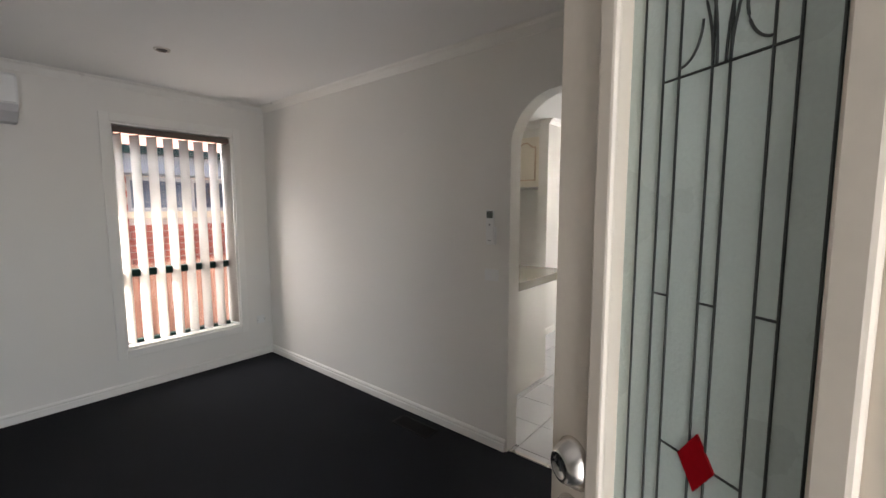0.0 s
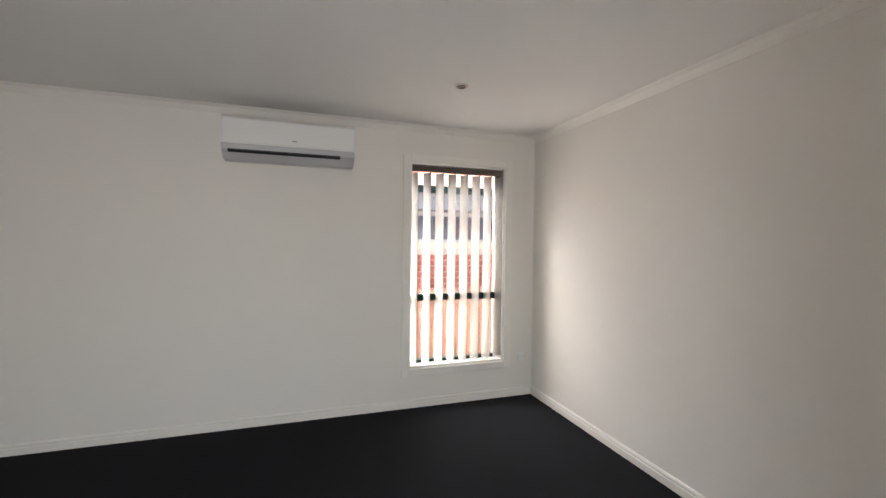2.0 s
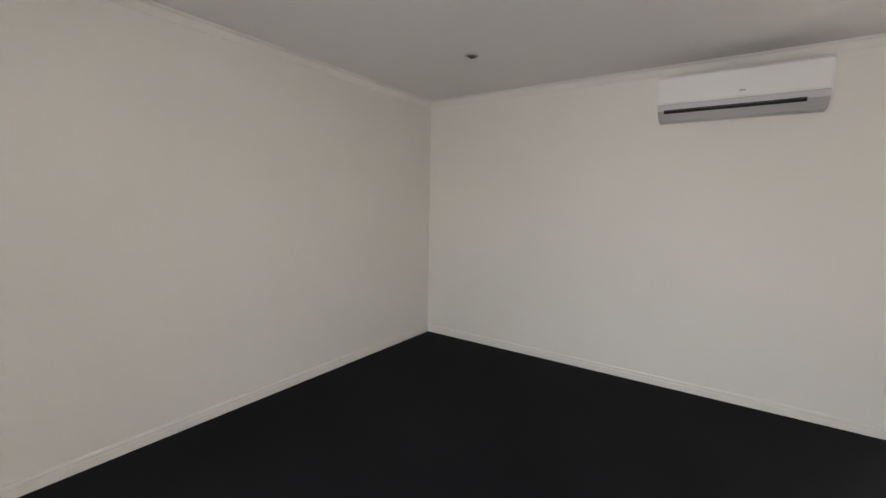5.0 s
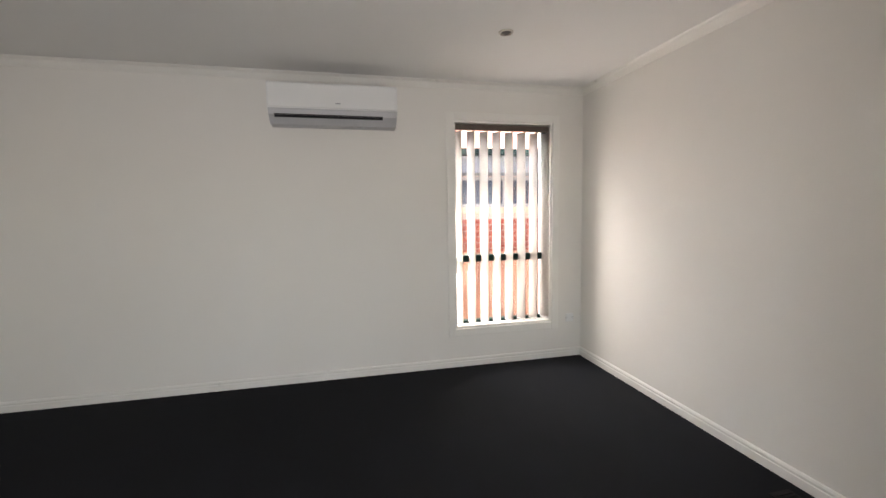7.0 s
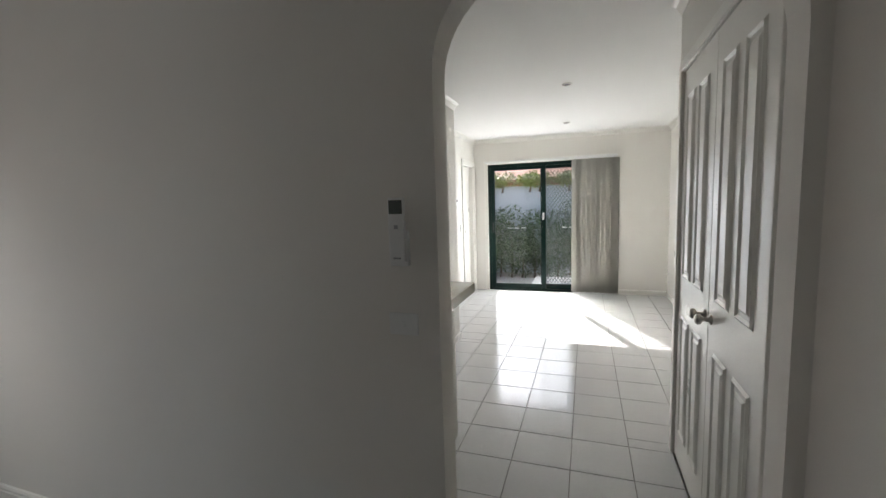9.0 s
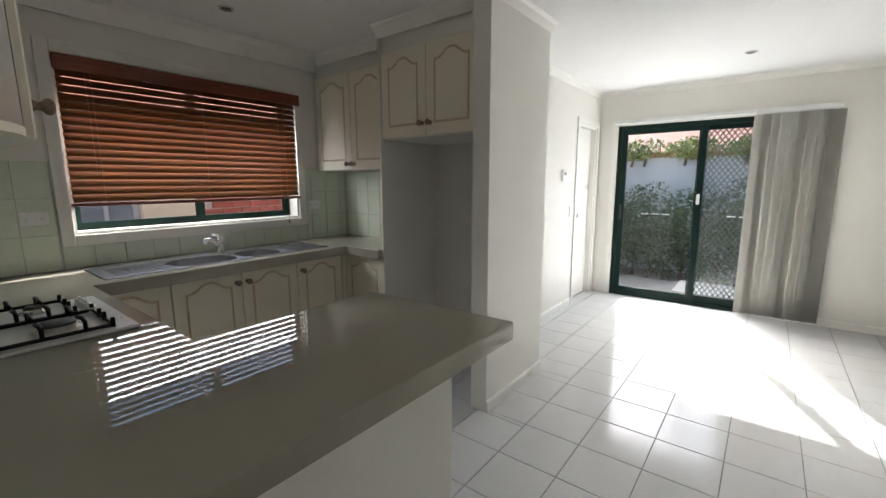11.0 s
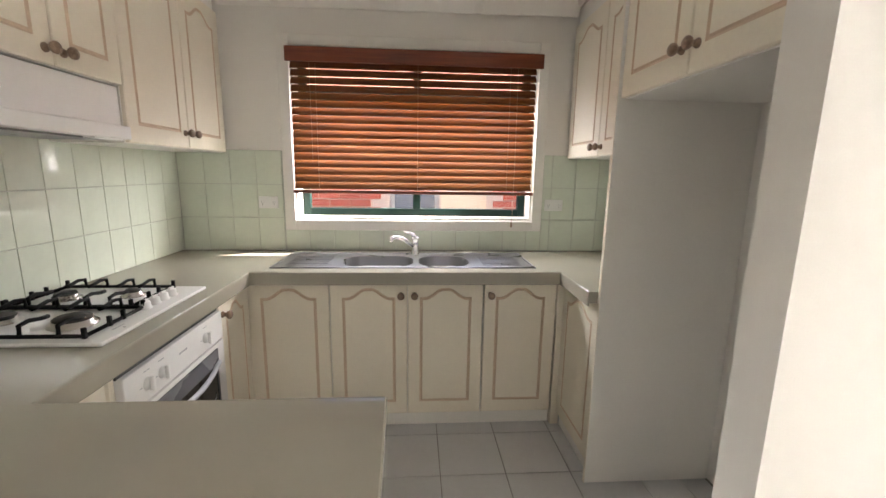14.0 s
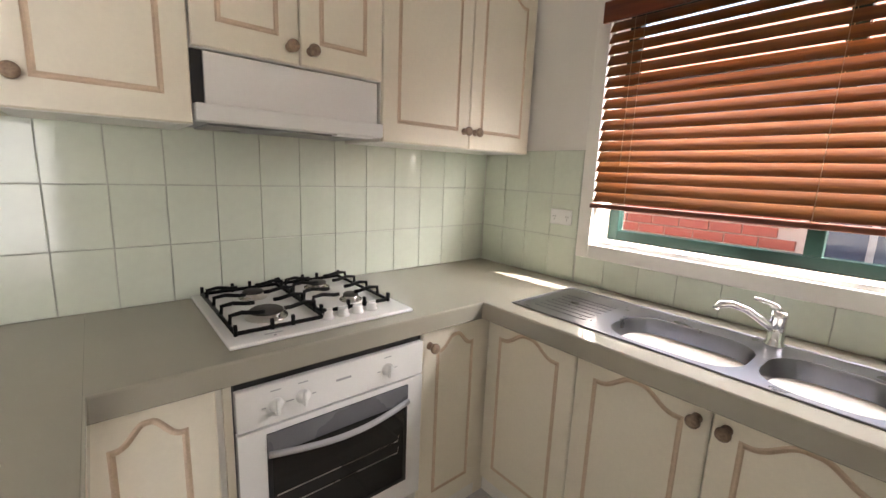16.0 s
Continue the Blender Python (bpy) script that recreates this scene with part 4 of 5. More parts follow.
def oven():
    # local: x along the bench, front at -y
    o = thing("built_in_oven", pose(0.684, -1.463, 0.194, 0, 0, 90), "white built-in oven with a dark glass door", "oven")
    W = 0.60
    part("cavity", bbox(0.004, W - 0.004, 0.012, 0.52, 0.0, 0.638), DARK_PLASTIC, o)
    part("top_gap", bbox(0.0, W, 0.0, 0.02, 0.606, 0.645), DARK_PLASTIC, o, "dark brown strip above the control panel")
    cp = part("control_panel", bbox(0.0, W, -0.018, 0.012, 0.49, 0.608, 0.004), WHITE_ENAMEL, o)
    for x, rot in ((0.10, 0), (0.175, 0), (0.455, 0)):
        kn = part("oven_knob", lathe(bmesh.new(), [(0.021, 0), (0.021, 0.003), (0.016, 0.006), (0.015, 0.010), (0.0, 0.012)], pose(x, -0.018, 0.545, 90), 20), WHITE_PLASTIC, cp, "white plastic knob")
        part("grip", bbox(x - 0.0055, x + 0.0055, -0.042, -0.028, 0.522, 0.568, 0.004), WHITE_PLASTIC, kn)
        for dx in (-0.032, 0.032):
            part("dial_mark", bbox(x + dx - 0.006, x + dx + 0.006, -0.0188, -0.0184, 0.543, 0.546), GREY_PLASTIC, cp)
        part("dial_mark", bbox(x - 0.014, x + 0.014, -0.0188, -0.0184, 0.586, 0.589), GREY_PLASTIC, cp)
    part("badge", bbox(0.275, 0.325, -0.0188, -0.0184, 0.557, 0.564), GREY_PLASTIC, cp, "small grey maker's mark")
    d = part("oven_door", ring_slab(-0.016, 0.006, (0.0, W, 0.02, 0.483), (0.075, 0.535, 0.10, 0.462)), WHITE_ENAMEL, o)
    part("door_border", ring_slab(-0.0185, -0.012, (0.072, 0.538, 0.097, 0.465), (0.085, 0.525, 0.11, 0.40)), DARK_PLASTIC, d)
    part("door_glass", bbox(0.085, 0.525, -0.0165, -0.0125, 0.11, 0.40), OVEN_GLASS, d, "dark reflective oven glass")
    for z in (0.22, 0.265):
        part("rack_line", tube(bmesh.new(), [(0.095, -0.018, z), (0.50, -0.018, z), (0.505, -0.018, z + 0.02)], 0.0016, 6), NICKEL, d, "oven rack glinting through the glass")
    part("handle_band", bbox(0.072, 0.538, -0.022, -0.0187, 0.40, 0.465, 0.001), DARK_GREY, d, "grey top band of the oven door")
    pts = [(0.075 + 0.463 * k / 14, -0.024 - 0.030 * math.sin(math.pi * k / 14), 0.405 - 0.012 * math.sin(math.pi * k / 14)) for k in range(15)]
    part("handle", tube(bmesh.new(), pts, 0.0095, 10), GREY_PLASTIC, d, "curved grey bar handle")


oven()
for fx0, fx1, fy0, fy1 in ((0.640, 0.664, -0.533, -0.480), (2.276, 2.322, -0.511, -0.470)):
    fp = thing("corner_filler", (fx0, fy0, 0.001), "narrow cream filler post in the cabinet corner", "panel")
    part("post", bbox(0.0, fx1 - fx0, 0.0, fy1 - fy0, 0.0, 0.847, 0.001), CREAM, fp)
part_filler = thing("filler_panel", (0.65, -1.485, 0.135), "narrow cream filler strips beside the oven", "panel")
part("strip", bbox(0.0, 0.03, -0.002, 0.018, 0.0, 0.71, 0.001), CREAM, part_filler)

# ---------- wall cupboards ----------
UZ0, UZ1, UTOP = 1.480, 2.235, 2.399
uh = UZ1 - UZ0
XU = 0.395


def upper(label, y0, w, doors, z0=UZ0, group="kitchen wall cupboards"):
    return cabinet("wall_cabinet", label, pose(XU, y0, 0, 0, 0, 90), w, z0, UZ1, XU - 0.1185, doors, 0, group, z0 + 0.002, UZ1, UTOP - UZ1 - 0.06)


upper("cream wall cabinet with two arched doors beside the window", -0.862, 0.842, [(0, 0.436, (0.402, 0.07)), (0.436, 0.402, (0.03, 0.07))])
upper("short cream cabinet with two doors above the rangehood", -1.463, 0.599, [(0, 0.30, (0.266, 0.045)), (0.30, 0.299, (0.032, 0.045))], 1.688)
upper("cream wall cabinet with one door beside the rangehood", -1.849, 0.384, [(0, 0.384, (0.036, 0.075))])

hood = thing("rangehood", pose(XU, -1.461, 1.492, 0, 0, 90), "white slide-out rangehood under the wall cabinet", "rangehood")
part("body", bbox(0.0, 0.595, 0.02, 0.27, 0.0, 0.195), GREY_PLASTIC, hood)
part("front_glass", bbox(0.03, 0.585, -0.004, 0.006, 0.048, 0.190, 0.002), WHITE_ENAMEL, hood, "pale grey front panel")
part("front_lip", bbox(0.0, 0.595, -0.032, 0.02, 0.0, 0.048, 0.004), WHITE_PLASTIC, hood, "white pull-out lip")
part("side_gap", bbox(0.0, 0.03, 0.012, 0.019, 0.05, 0.194), DARK_PLASTIC, hood)
part("filter", bbox(0.04, 0.54, 0.03, 0.25, -0.006, -0.0005), STEEL, hood, "metal grease filter")
part("lamp_cover", bbox(0.42, 0.56, -0.02, 0.02, -0.006, -0.0005), PAPER, hood)


def end_shelf():
    s = thing("corner_shelf", (0.119, -1.853, UZ0), "cream open shelf with a rounded front at the cupboard end", "shelf")

    def quarter(w, d, n=14):
        return [(0, 0), (w, 0)] + [(w * math.cos(a), -d * math.sin(a)) for a in np.linspace(0, math.pi / 2, n)[1:]]
    for z in (0.0, 0.40, 0.73):
        o = quarter(0.275, 0.30)
        bm = bmesh.new()
        a = [bm.verts.new((x, y, z)) for x, y in o]
        b = [bm.verts.new((x, y, z + 0.018)) for x, y in o]
        bm.faces.new(a[::-1])
        bm.faces.new(b)
        for i in range(len(o)):
            bm.faces.new((a[i], a[(i + 1) % len(o)], b[(i + 1) % len(o)], b[i]))
        part("shelf_board", bm, CREAM, s)
    return s


end_shelf()
carton = thing("globe_carton", pose(0.305, -1.895, UZ0 + 0.0185, 0, 0, 4), "small orange carton of halogen globes on the shelf", "carton")
part("box", bbox(-0.033, 0.033, -0.03, 0.03, 0.0, 0.11, 0.001), ORANGE, carton)
part("label", bbox(-0.027, 0.026, -0.0306, -0.0302, 0.074, 0.102), PAPER, carton, "white printed label")
part("print_bar", bbox(-0.027, 0.027, -0.0306, -0.0302, 0.058, 0.064), GREY_PLASTIC, carton)
for i in range(4):
    part("print_bar", bbox(-0.027, 0.027, -0.0306, -0.0302, 0.036 + i * 0.005, 0.038 + i * 0.005), PAPER, carton)


def lettering(text, size, m, parent, material=INK):
    cu = bpy.data.curves.new("words", "FONT")
    cu.body, cu.size, cu.extrude = text, size, 0.0002
    ob = new("words", cu)
    ob.data.materials.append(material)
    ob.parent = parent
    ob.matrix_basis = m
    return ob


lettering("Halogen", 0.010, pose(-0.021, -0.0309, 0.090, 90), carton)
lettering("Globe", 0.010, pose(-0.020, -0.0309, 0.080, 90), carton)
wb = thing("white_box", (0.195, -1.91, UZ0 + 0.0185), "plain white cardboard box on the shelf", "box")
part("box", bbox(-0.05, 0.045, -0.07, 0.05, 0.0, 0.165, 0.001), PAPER, wb)
bb = thing("dark_box", (0.185, -1.905, UZ0 + 0.184), "small dark blue and white packet on the box", "packet")
part("box", bbox(-0.045, 0.035, -0.05, 0.03, 0.0, 0.035, 0.001), PAPER, bb)
part("band", bbox(-0.046, 0.036, -0.051, 0.031, 0.035, 0.075, 0.001), DARK_PLASTIC, bb, "dark upper band")

# right-hand cupboards, facing the cooktop
cabinet("wall_cabinet", "cream wall cabinet with two arched doors beside the window", pose(2.475, -0.012, 0, 0, 0, -90), 0.885, UZ0, UZ1, 0.265, [(0, 0.44, (0.405, 0.045)), (0.44, 0.44, (0.03, 0.045))], 0, "kitchen wall cupboards", UZ0 + 0.002, UZ1, UTOP - UZ1 - 0.06)
cabinet("wall_cabinet", "deep cream cabinet with two arched doors above the fridge recess", pose(2.320, -0.970, 0, 0, 0, -90), 0.802, 1.673, UZ1, 0.555, [(0, 0.395, (0.36, 0.075)), (0.395, 0.395, (0.033, 0.075))], 0, "kitchen wall cupboards", 1.677, UZ1, UTOP - UZ1 - 0.06)
pn = thing("fridge_panel", (2.288, -0.966, 0.001), "tall plain off-white panel beside the empty fridge recess", "panel")
part("board", bbox(0.002, 0.590, 0.0, 0.017, 0.0, 2.33, 0.001), CREAM_PLAIN, pn)
part("edge_band", bbox(0.0, 0.002, 0.0, 0.017, 0.0, 2.33), CREAM, pn)
bk = thing("catch_bracket", (2.62, -1.752, 1.638), "small dark metal bracket under the fridge cabinet", "bracket")
part("plate", bbox(-0.05, 0.05, -0.018, 0.02, 0.025, 0.034), DARK_PLASTIC, bk)
run("cornice_cupboards", [(2.30, -1.775), (2.30, -0.95), (2.455, -0.95), (2.455, -0.025)], [(o * 1.3, CH - (CH - z) * 1.3) for o, z in COVE], TRIM, "white cornice along the cupboard tops", "cornice")
run("cornice_cupboards_left", [(0.395, 0.0), (0.395, -1.849)], [(o * 1.3, CH - (CH - z) * 1.3) for o, z in COVE], TRIM, "white cornice along the cupboard tops", "cornice")


# double sockets on the tiles
def socket(m, label, w=0.115, h=0.072, kind="gpo"):
    s = thing("power_socket" if kind == "gpo" else "light_switch", m, label, "power socket" if kind == "gpo" else "light switch")
    part("plate", bbox(-w / 2, w / 2, -0.008, 0.0, -h / 2, h / 2, 0.003), WHITE_PLASTIC, s)
    if kind == "gpo":
        for sx in (-1, 1):
            part("rocker", bbox(sx * 0.012 - 0.005, sx * 0.012 + 0.005, -0.011, -0.008, 0.012, 0.026, 0.001), WHITE_PLASTIC, s)
            for a, b, r in ((-0.006, 0.002, 30), (0.006, 0.002, -30), (0.0, -0.011, 0)):
                part("pin_slot", bbox(-0.001, 0.001, -0.0086, -0.0079, -0.004, 0.004), DARK_PLASTIC, s, loc=pose(sx * 0.034 + a, 0, b, 0, r, 0))
    else:
        part("rocker", bbox(-0.006, 0.006, -0.011, -0.008, -0.009, 0.009, 0.001), WHITE_PLASTIC, s)
    return s


socket(pose(0.632, -0.0075, 1.193), "white double power socket on the green tiles")
socket(pose(2.388, -0.0075, 1.192), "white double power socket on the green tiles")
socket(pose(-0.115, 0.0, 0.36), "small white socket low on the lounge wall", 0.075, 0.075)

# ---------- blinds ----------
def venetian():
    x0, x1 = 0.796, 2.243
    b = thing("venetian_blind", (x0, 0.0, 1.252), "red-brown timber venetian blind, mostly lowered and tilted", "venetian blind")
    W = x1 - x0
    part("valance", bbox(-0.012, W + 0.018, -0.072, -0.056, 0.735, 0.815, 0.004), VALANCE_WOOD, b, "dark red-brown timber valance")
    part("head_rail", bbox(0.0, W, -0.03, 0.02, 0.77, 0.812), VALANCE_WOOD, b)
    n, pitch = 17, 0.0425
    tilt = radians(57)
    bm = bmesh.new()
    half, th = 0.0255, 0.0028
    prof = []
    for s in np.linspace(-1, 1, 7):
        prof.append((s * half, 0.0025 * (1 - s * s) + th / 2))
    low = [(y, z - th) for y, z in prof][::-1]
    ring = prof + low
    a = [bm.verts.new((0.004, y * math.cos(tilt) - z * math.sin(tilt), y * math.sin(tilt) + z * math.cos(tilt))) for y, z in ring]
    c = [bm.verts.new((W - 0.012, y * math.cos(tilt) - z * math.sin(tilt), y * math.sin(tilt) + z * math.cos(tilt))) for y, z in ring]
    k = len(ring)
    for i in range(k):
        bm.faces.new((a[i], a[(i + 1) % k], c[(i + 1) % k], c[i]))
    bm.faces.new(a)
    bm.faces.new(c[::-1])
    first = part("slat", bm, BLIND_WOOD, b, loc=(0, -0.02, 0.048))
    rnd = random.Random(4)
    for i in range(1, n):
        q = new("slat", first.data)
        q.parent = b
        q.matrix_basis = pose(0, -0.02, 0.048 + i * pitch, rnd.uniform(-0.7, 0.7), 0, 0)
    part("bottom_rail", bbox(-0.005, W + 0.002, -0.045, 0.008, 0.0, 0.02, 0.004), VALANCE_WOOD, b)
    for x in (0.15, W / 2 + 0.01, W - 0.17):
        for y in (-0.047, 0.006):
            part("ladder_cord", tube(bmesh.new(), [(x, y, 0.015), (x, y, 0.77)], 0.001, 5), CORD, b)
    part("pull_cord", tube(bmesh.new(), [(W - 0.13, -0.062, 0.74), (W - 0.128, -0.062, 0.2), (W - 0.132, -0.075, -0.10), (W - 0.136, -0.075, -0.16)], 0.0011, 5), CORD, b)
    part("cord_tassel", lathe(bmesh.new(), [(0.0, 0.0), (0.007, 0.004), (0.005, 0.03), (0.002, 0.036)], Matrix.Translation((W - 0.136, -0.075, -0.195)), 10), KNOB, b, "brown timber cord tassel")
    part("tilt_cord", tube(bmesh.new(), [(0.12, -0.062, 0.74), (0.122, -0.062, 0.30), (0.121, -0.062, 0.18)], 0.0011, 5), CORD, b)
    return b


venetian()


def vane_mesh(w, h, curve=0.010):
    bm = bmesh.new()
    pts = []
    for i in range(7):
        s = -1 + 2 * i / 6
        pts.append((s * w / 2, curve * (1 - s * s)))
    rows = []
    for z in (0.0, h * 0.33, h * 0.66, h):
        rows.append([bm.verts.new((x, y, z)) for x, y in pts])
    for a, b in zip(rows, rows[1:]):
        for i in range(6):
            f = bm.faces.new((a[i], a[i + 1], b[i + 1], b[i]))
            f.smooth = True
    g = bmesh.ops.solidify(bm, geom=bm.faces[:], thickness=0.0012)
    return bm


def vertical_blind(name, label, m, span, h, n, width, turn, material, start=0.0, jitter=2.5, top=0.04):
    """Local: x along the track, y into the room; vanes hang from z = h."""
    b = thing(name, m, label, "vertical blind")
    part("track", bbox(0.0, span, -0.02, 0.02, h, h + top, 0.003), TRACK_SHADED if material is VANE else WHITE_PLASTIC, b)
    first = None
    rnd = random.Random(11)
    step = (span - start - width * 0.5) / (n - 1)
    for i in range(n):
        mm = pose(start + width * 0.25 + i * step, 0.0, 0.012, 0, 0, turn + rnd.uniform(-jitter, jitter))
        if first is None:
            first = part("vane", vane_mesh(width, h - 0.02, 0.010 if material is VANE else 0.004), material, b, loc=mm)
        else:
            q = new("vane", first.data)
            q.parent = b
            q.matrix_basis = mm
    for i in range(n):
        part("bottom_weight", bbox(-0.042, 0.042, -0.004, 0.006, 0.0, 0.012, 0.002), WHITE_PLASTIC, b, loc=pose(start + width * 0.25 + i * step, 0.0, 0.0, 0, 0, turn))
    return b


vertical_blind("vertical_blind", "white fabric vertical blind, vanes half turned, in the lounge window", pose(-1.180, 0.048, 0.362), 0.862, 1.665, 8, 0.089, -58, VANE, 0.013, 3, 0.045)
vertical_blind("vertical_blind", "grey-beige fabric vertical blind drawn aside by the sliding door", pose(5.395, -2.965, 0.02, 0, 0, -90), 0.60, 2.0, 9, 0.127, 16, VANE_GREY, 0.0, 4, 0.04)
tr = thing("blind_track", (5.41, -2.95, 2.03), "slim white track above the sliding door", "blind track")
part("rail", bbox(-0.02, 0.04, 0.0, 1.33, 0.0, 0.03, 0.003), WHITE_PLASTIC, tr)

# ---------- lounge ----------
def air_conditioner():
    a = thing("air_conditioner", (-2.597, -0.001, 1.995), "white split-system air conditioner high on the lounge wall", "air conditioner")
    W, D, H = 0.92, 0.215, 0.288
    prof = [(0.0, 0.035), (-0.10, 0.035), (-0.185, 0.075), (-0.205, 0.10), (-0.212, 0.262), (-0.203, 0.280), (-0.18, H), (0.0, H)]
    bm = bmesh.new()
    p = [bm.verts.new((0.0, y, z)) for y, z in prof]
    q = [bm.verts.new((W, y, z)) for y, z in prof]
    k = len(prof)
    for i in range(k):
        bm.faces.new((p[i], p[(i + 1) % k], q[(i + 1) % k], q[i]))
    bm.faces.new(p)
    bm.faces.new(q[::-1])
    bmesh.ops.bevel(bm, geom=[e for e in bm.edges if abs(e.verts[0].co.x - e.verts[1].co.x) < 1e-5], offset=0.006, segments=2, affect="EDGES")
    part("casing", bm, WHITE_PLASTIC, a)
    lower = bmesh.new()
    prism(lower, [(-0.19, 0.083), (-0.205, 0.098), (-0.207, 0.092), (-0.195, 0.055), (-0.12, 0.0), (0.0, 0.0), (0.0, 0.034), (-0.10, 0.034), (-0.185, 0.074)], 0.006, W - 0.006, Matrix(((0, 1, 0, 0), (1, 0, 0, 0), (0, 0, 1, 0), (0, 0, 0, 1))))
    part("lower_grille", lower, LIGHT_GREY, a, "grey lower outlet housing")
    fl = bmesh.new()
    prism(fl, [(-0.1985, 0.059), (-0.1960, 0.064), (-0.176, 0.044), (-0.180, 0.039)], 0.045, W - 0.11, Matrix(((0, 1, 0, 0), (1, 0, 0, 0), (0, 0, 1, 0), (0, 0, 0, 1))))
    part("outlet_slot", fl, DARK_PLASTIC, a, "dark air outlet slot")
    fp = bmesh.new()
    box(fp, 0.012, W - 0.012, -0.2165, -0.2105, 0.105, 0.270, 0.003)
    part("front_panel", fp, WHITE_PLASTIC, a)
    part("badge", bbox(0.47, 0.505, -0.2173, -0.2167, 0.135, 0.143), GREY_PLASTIC, a)
    gr = bmesh.new()
    for i in range(9):
        box(gr, 0.03, W - 0.03, -0.15 + i * 0.014, -0.145 + i * 0.014, H + 0.0003, H + 0.004)
    part("intake_grille", gr, GREY_PLASTIC, a)


air_conditioner()

rm = thing("remote_control", (0.0, -2.617, 1.341), "white remote control in its wall holder", "remote control")
part("holder", bbox(-0.018, 0.0, -0.03, 0.03, -0.105, 0.0, 0.003), WHITE_PLASTIC, rm)
part("handset", bbox(-0.030, -0.018, -0.026, 0.026, -0.09, 0.098, 0.004), WHITE_PLASTIC, rm)
part("display", bbox(-0.0308, -0.0302, -0.021, 0.021, 0.05, 0.09), SCREEN, rm, "dark grey display")
part("button", bbox(-0.032, -0.0302, -0.006, 0.006, 0.006, 0.018, 0.0007), GREY_PLASTIC, rm)
part("button", bbox(-0.032, -0.0302, -0.012, 0.012, -0.082, -0.077, 0.0007), GREY_PLASTIC, rm)
socket(pose(0.0, -2.618, 1.057, 0, 0, -90), "white light switch plate beside the archway", 0.095, 0.068, "switch")

vent = thing("floor_vent", (-0.140, -2.108, 0.001), "black metal floor heating vent in the carpet", "floor vent")
part("frame", wall_with_holes("y", -0.16, 0.16, -0.06, 0.06, 0.0, 0.006, []), CAST_IRON, vent)
for i in range(15):
    part("louvre", bbox(-0.048, 0.048, -0.142 + i * 0.0195, -0.133 + i * 0.0195, 0.006, 0.010, 0.001), CAST_IRON, vent)


def downlight(x, y):
    d = thing("downlight", (x, y, CH - 0.0005), "small recessed downlight with a metal ring, off", "downlight", "ceiling downlights")
    part("ring", lathe(bmesh.new(), [(0.045, 0.0), (0.045, -0.003), (0.040, -0.007), (0.032, -0.006), (0.030, -0.001)], None, 28), NICKEL, d, "brushed metal ring")
    part("lamp_face", lathe(bmesh.new(), [(0.030, -0.0012), (0.026, -0.004), (0.0, -0.004)], None, 24), BURNER, d, "dark unlit lamp")
    return d


for p in ((-1.116, -0.979), (-3.667, -0.961), (1.525, -0.487), (2.687, -2.983), (4.52, -2.90)):
    downlight(*p)

# dining wall controls
th = thing("thermostat", (4.40, YN, 1.44), "small white wall thermostat in the dining area", "thermostat")
part("case", bbox(-0.05, 0.05, -0.025, 0.0, -0.055, 0.055, 0.006), WHITE_PLASTIC, th)
part("display", bbox(-0.03, 0.03, -0.0256, -0.0252, 0.005, 0.035), SCREEN, th)
socket(pose(4.64, YN, 1.06), "white light switch beside the doorway", 0.072, 0.115, "switch")
fv = thing("tile_floor_vent", (5.20, -2.62, 0.001), "pale metal floor vent by the sliding door", "floor vent")
part("frame", bbox(-0.055, 0.055, -0.15, 0.15, 0.0, 0.005, 0.001), TRIM, fv)
for i in range(9):
    part("louvre", bbox(-0.04, 0.04, -0.13 + i * 0.03, -0.118 + i * 0.03, 0.005, 0.008), GREY_PLASTIC, fv)

# ---------- outside ----------
structure("ground", bbox(-400, 400, -400, 400, -0.5, -0.14), PAVER, "pale concrete and earth ground round the house", "ground")
structure("eaves", box(bbox(XL - 0.6, XD + 0.9, 0.25, 0.65, CH + 0.01, CH + 0.09), XD + 0.25, XD + 0.62, YF, 0.25, CH + 0.01, CH + 0.09), TRIM, "white painted eaves lining of the house", "eaves")
structure("porch_roof", bbox(-4.5, 0.2, YF - 2.0, YF - 0.25, CH + 0.02, CH + 0.10), TRIM, "white porch ceiling over the front door", "porch")
structure("porch_wall", bbox(0.0, 0.2, YF - 2.0, YF - 0.25, -0.14, CH + 0.02), BRICK, "brick side wall of the porch", "wall")

NY = 2.35          # face of the neighbouring house
nh = thing("neighbour_house", (0.0, NY, -0.14), "red brick neighbouring house with cream sills and a tiled roof", "house")
NZ = 1.85 + 0.14
n_holes = [(-0.56, 0.95, 1.40 + 0.14, 1.84 + 0.14), (1.22, 1.80, 0.72 + 0.14, 1.8 + 0.14)]
part("wall", wall_with_holes("y", 0.012, 0.24, -7.0, 7.5, 0.0, NZ, n_holes), MORTAR, nh, "pale mortar wall core")
for x0, x1, z0, z1 in n_holes:
    wv = part("window", wall_with_holes("y", 0.06, 0.10, x0, x1, z0, z1, [(x0 + 0.05, (x0 + x1) / 2 - 0.02, z0 + 0.05, z1 - 0.05), ((x0 + x1) / 2 + 0.02, x1 - 0.05, z0 + 0.05, z1 - 0.05)]), GREY_PLASTIC, nh)
    part("pane", bbox(x0 + 0.04, x1 - 0.04, 0.075, 0.08, z0 + 0.04, z1 - 0.04), DARK_GLASS, wv)
    part("sill", bbox(x0 - 0.04, x1 + 0.04, -0.03, 0.06, z0 - 0.085, z0 - 0.001, 0.006), CREAM_STONE, nh, "cream brick sill")
part("rendered_bay", bbox(1.82, 2.36, -0.012, 0.011, 0.0, NZ), CREAM_STONE, nh, "cream rendered panel")
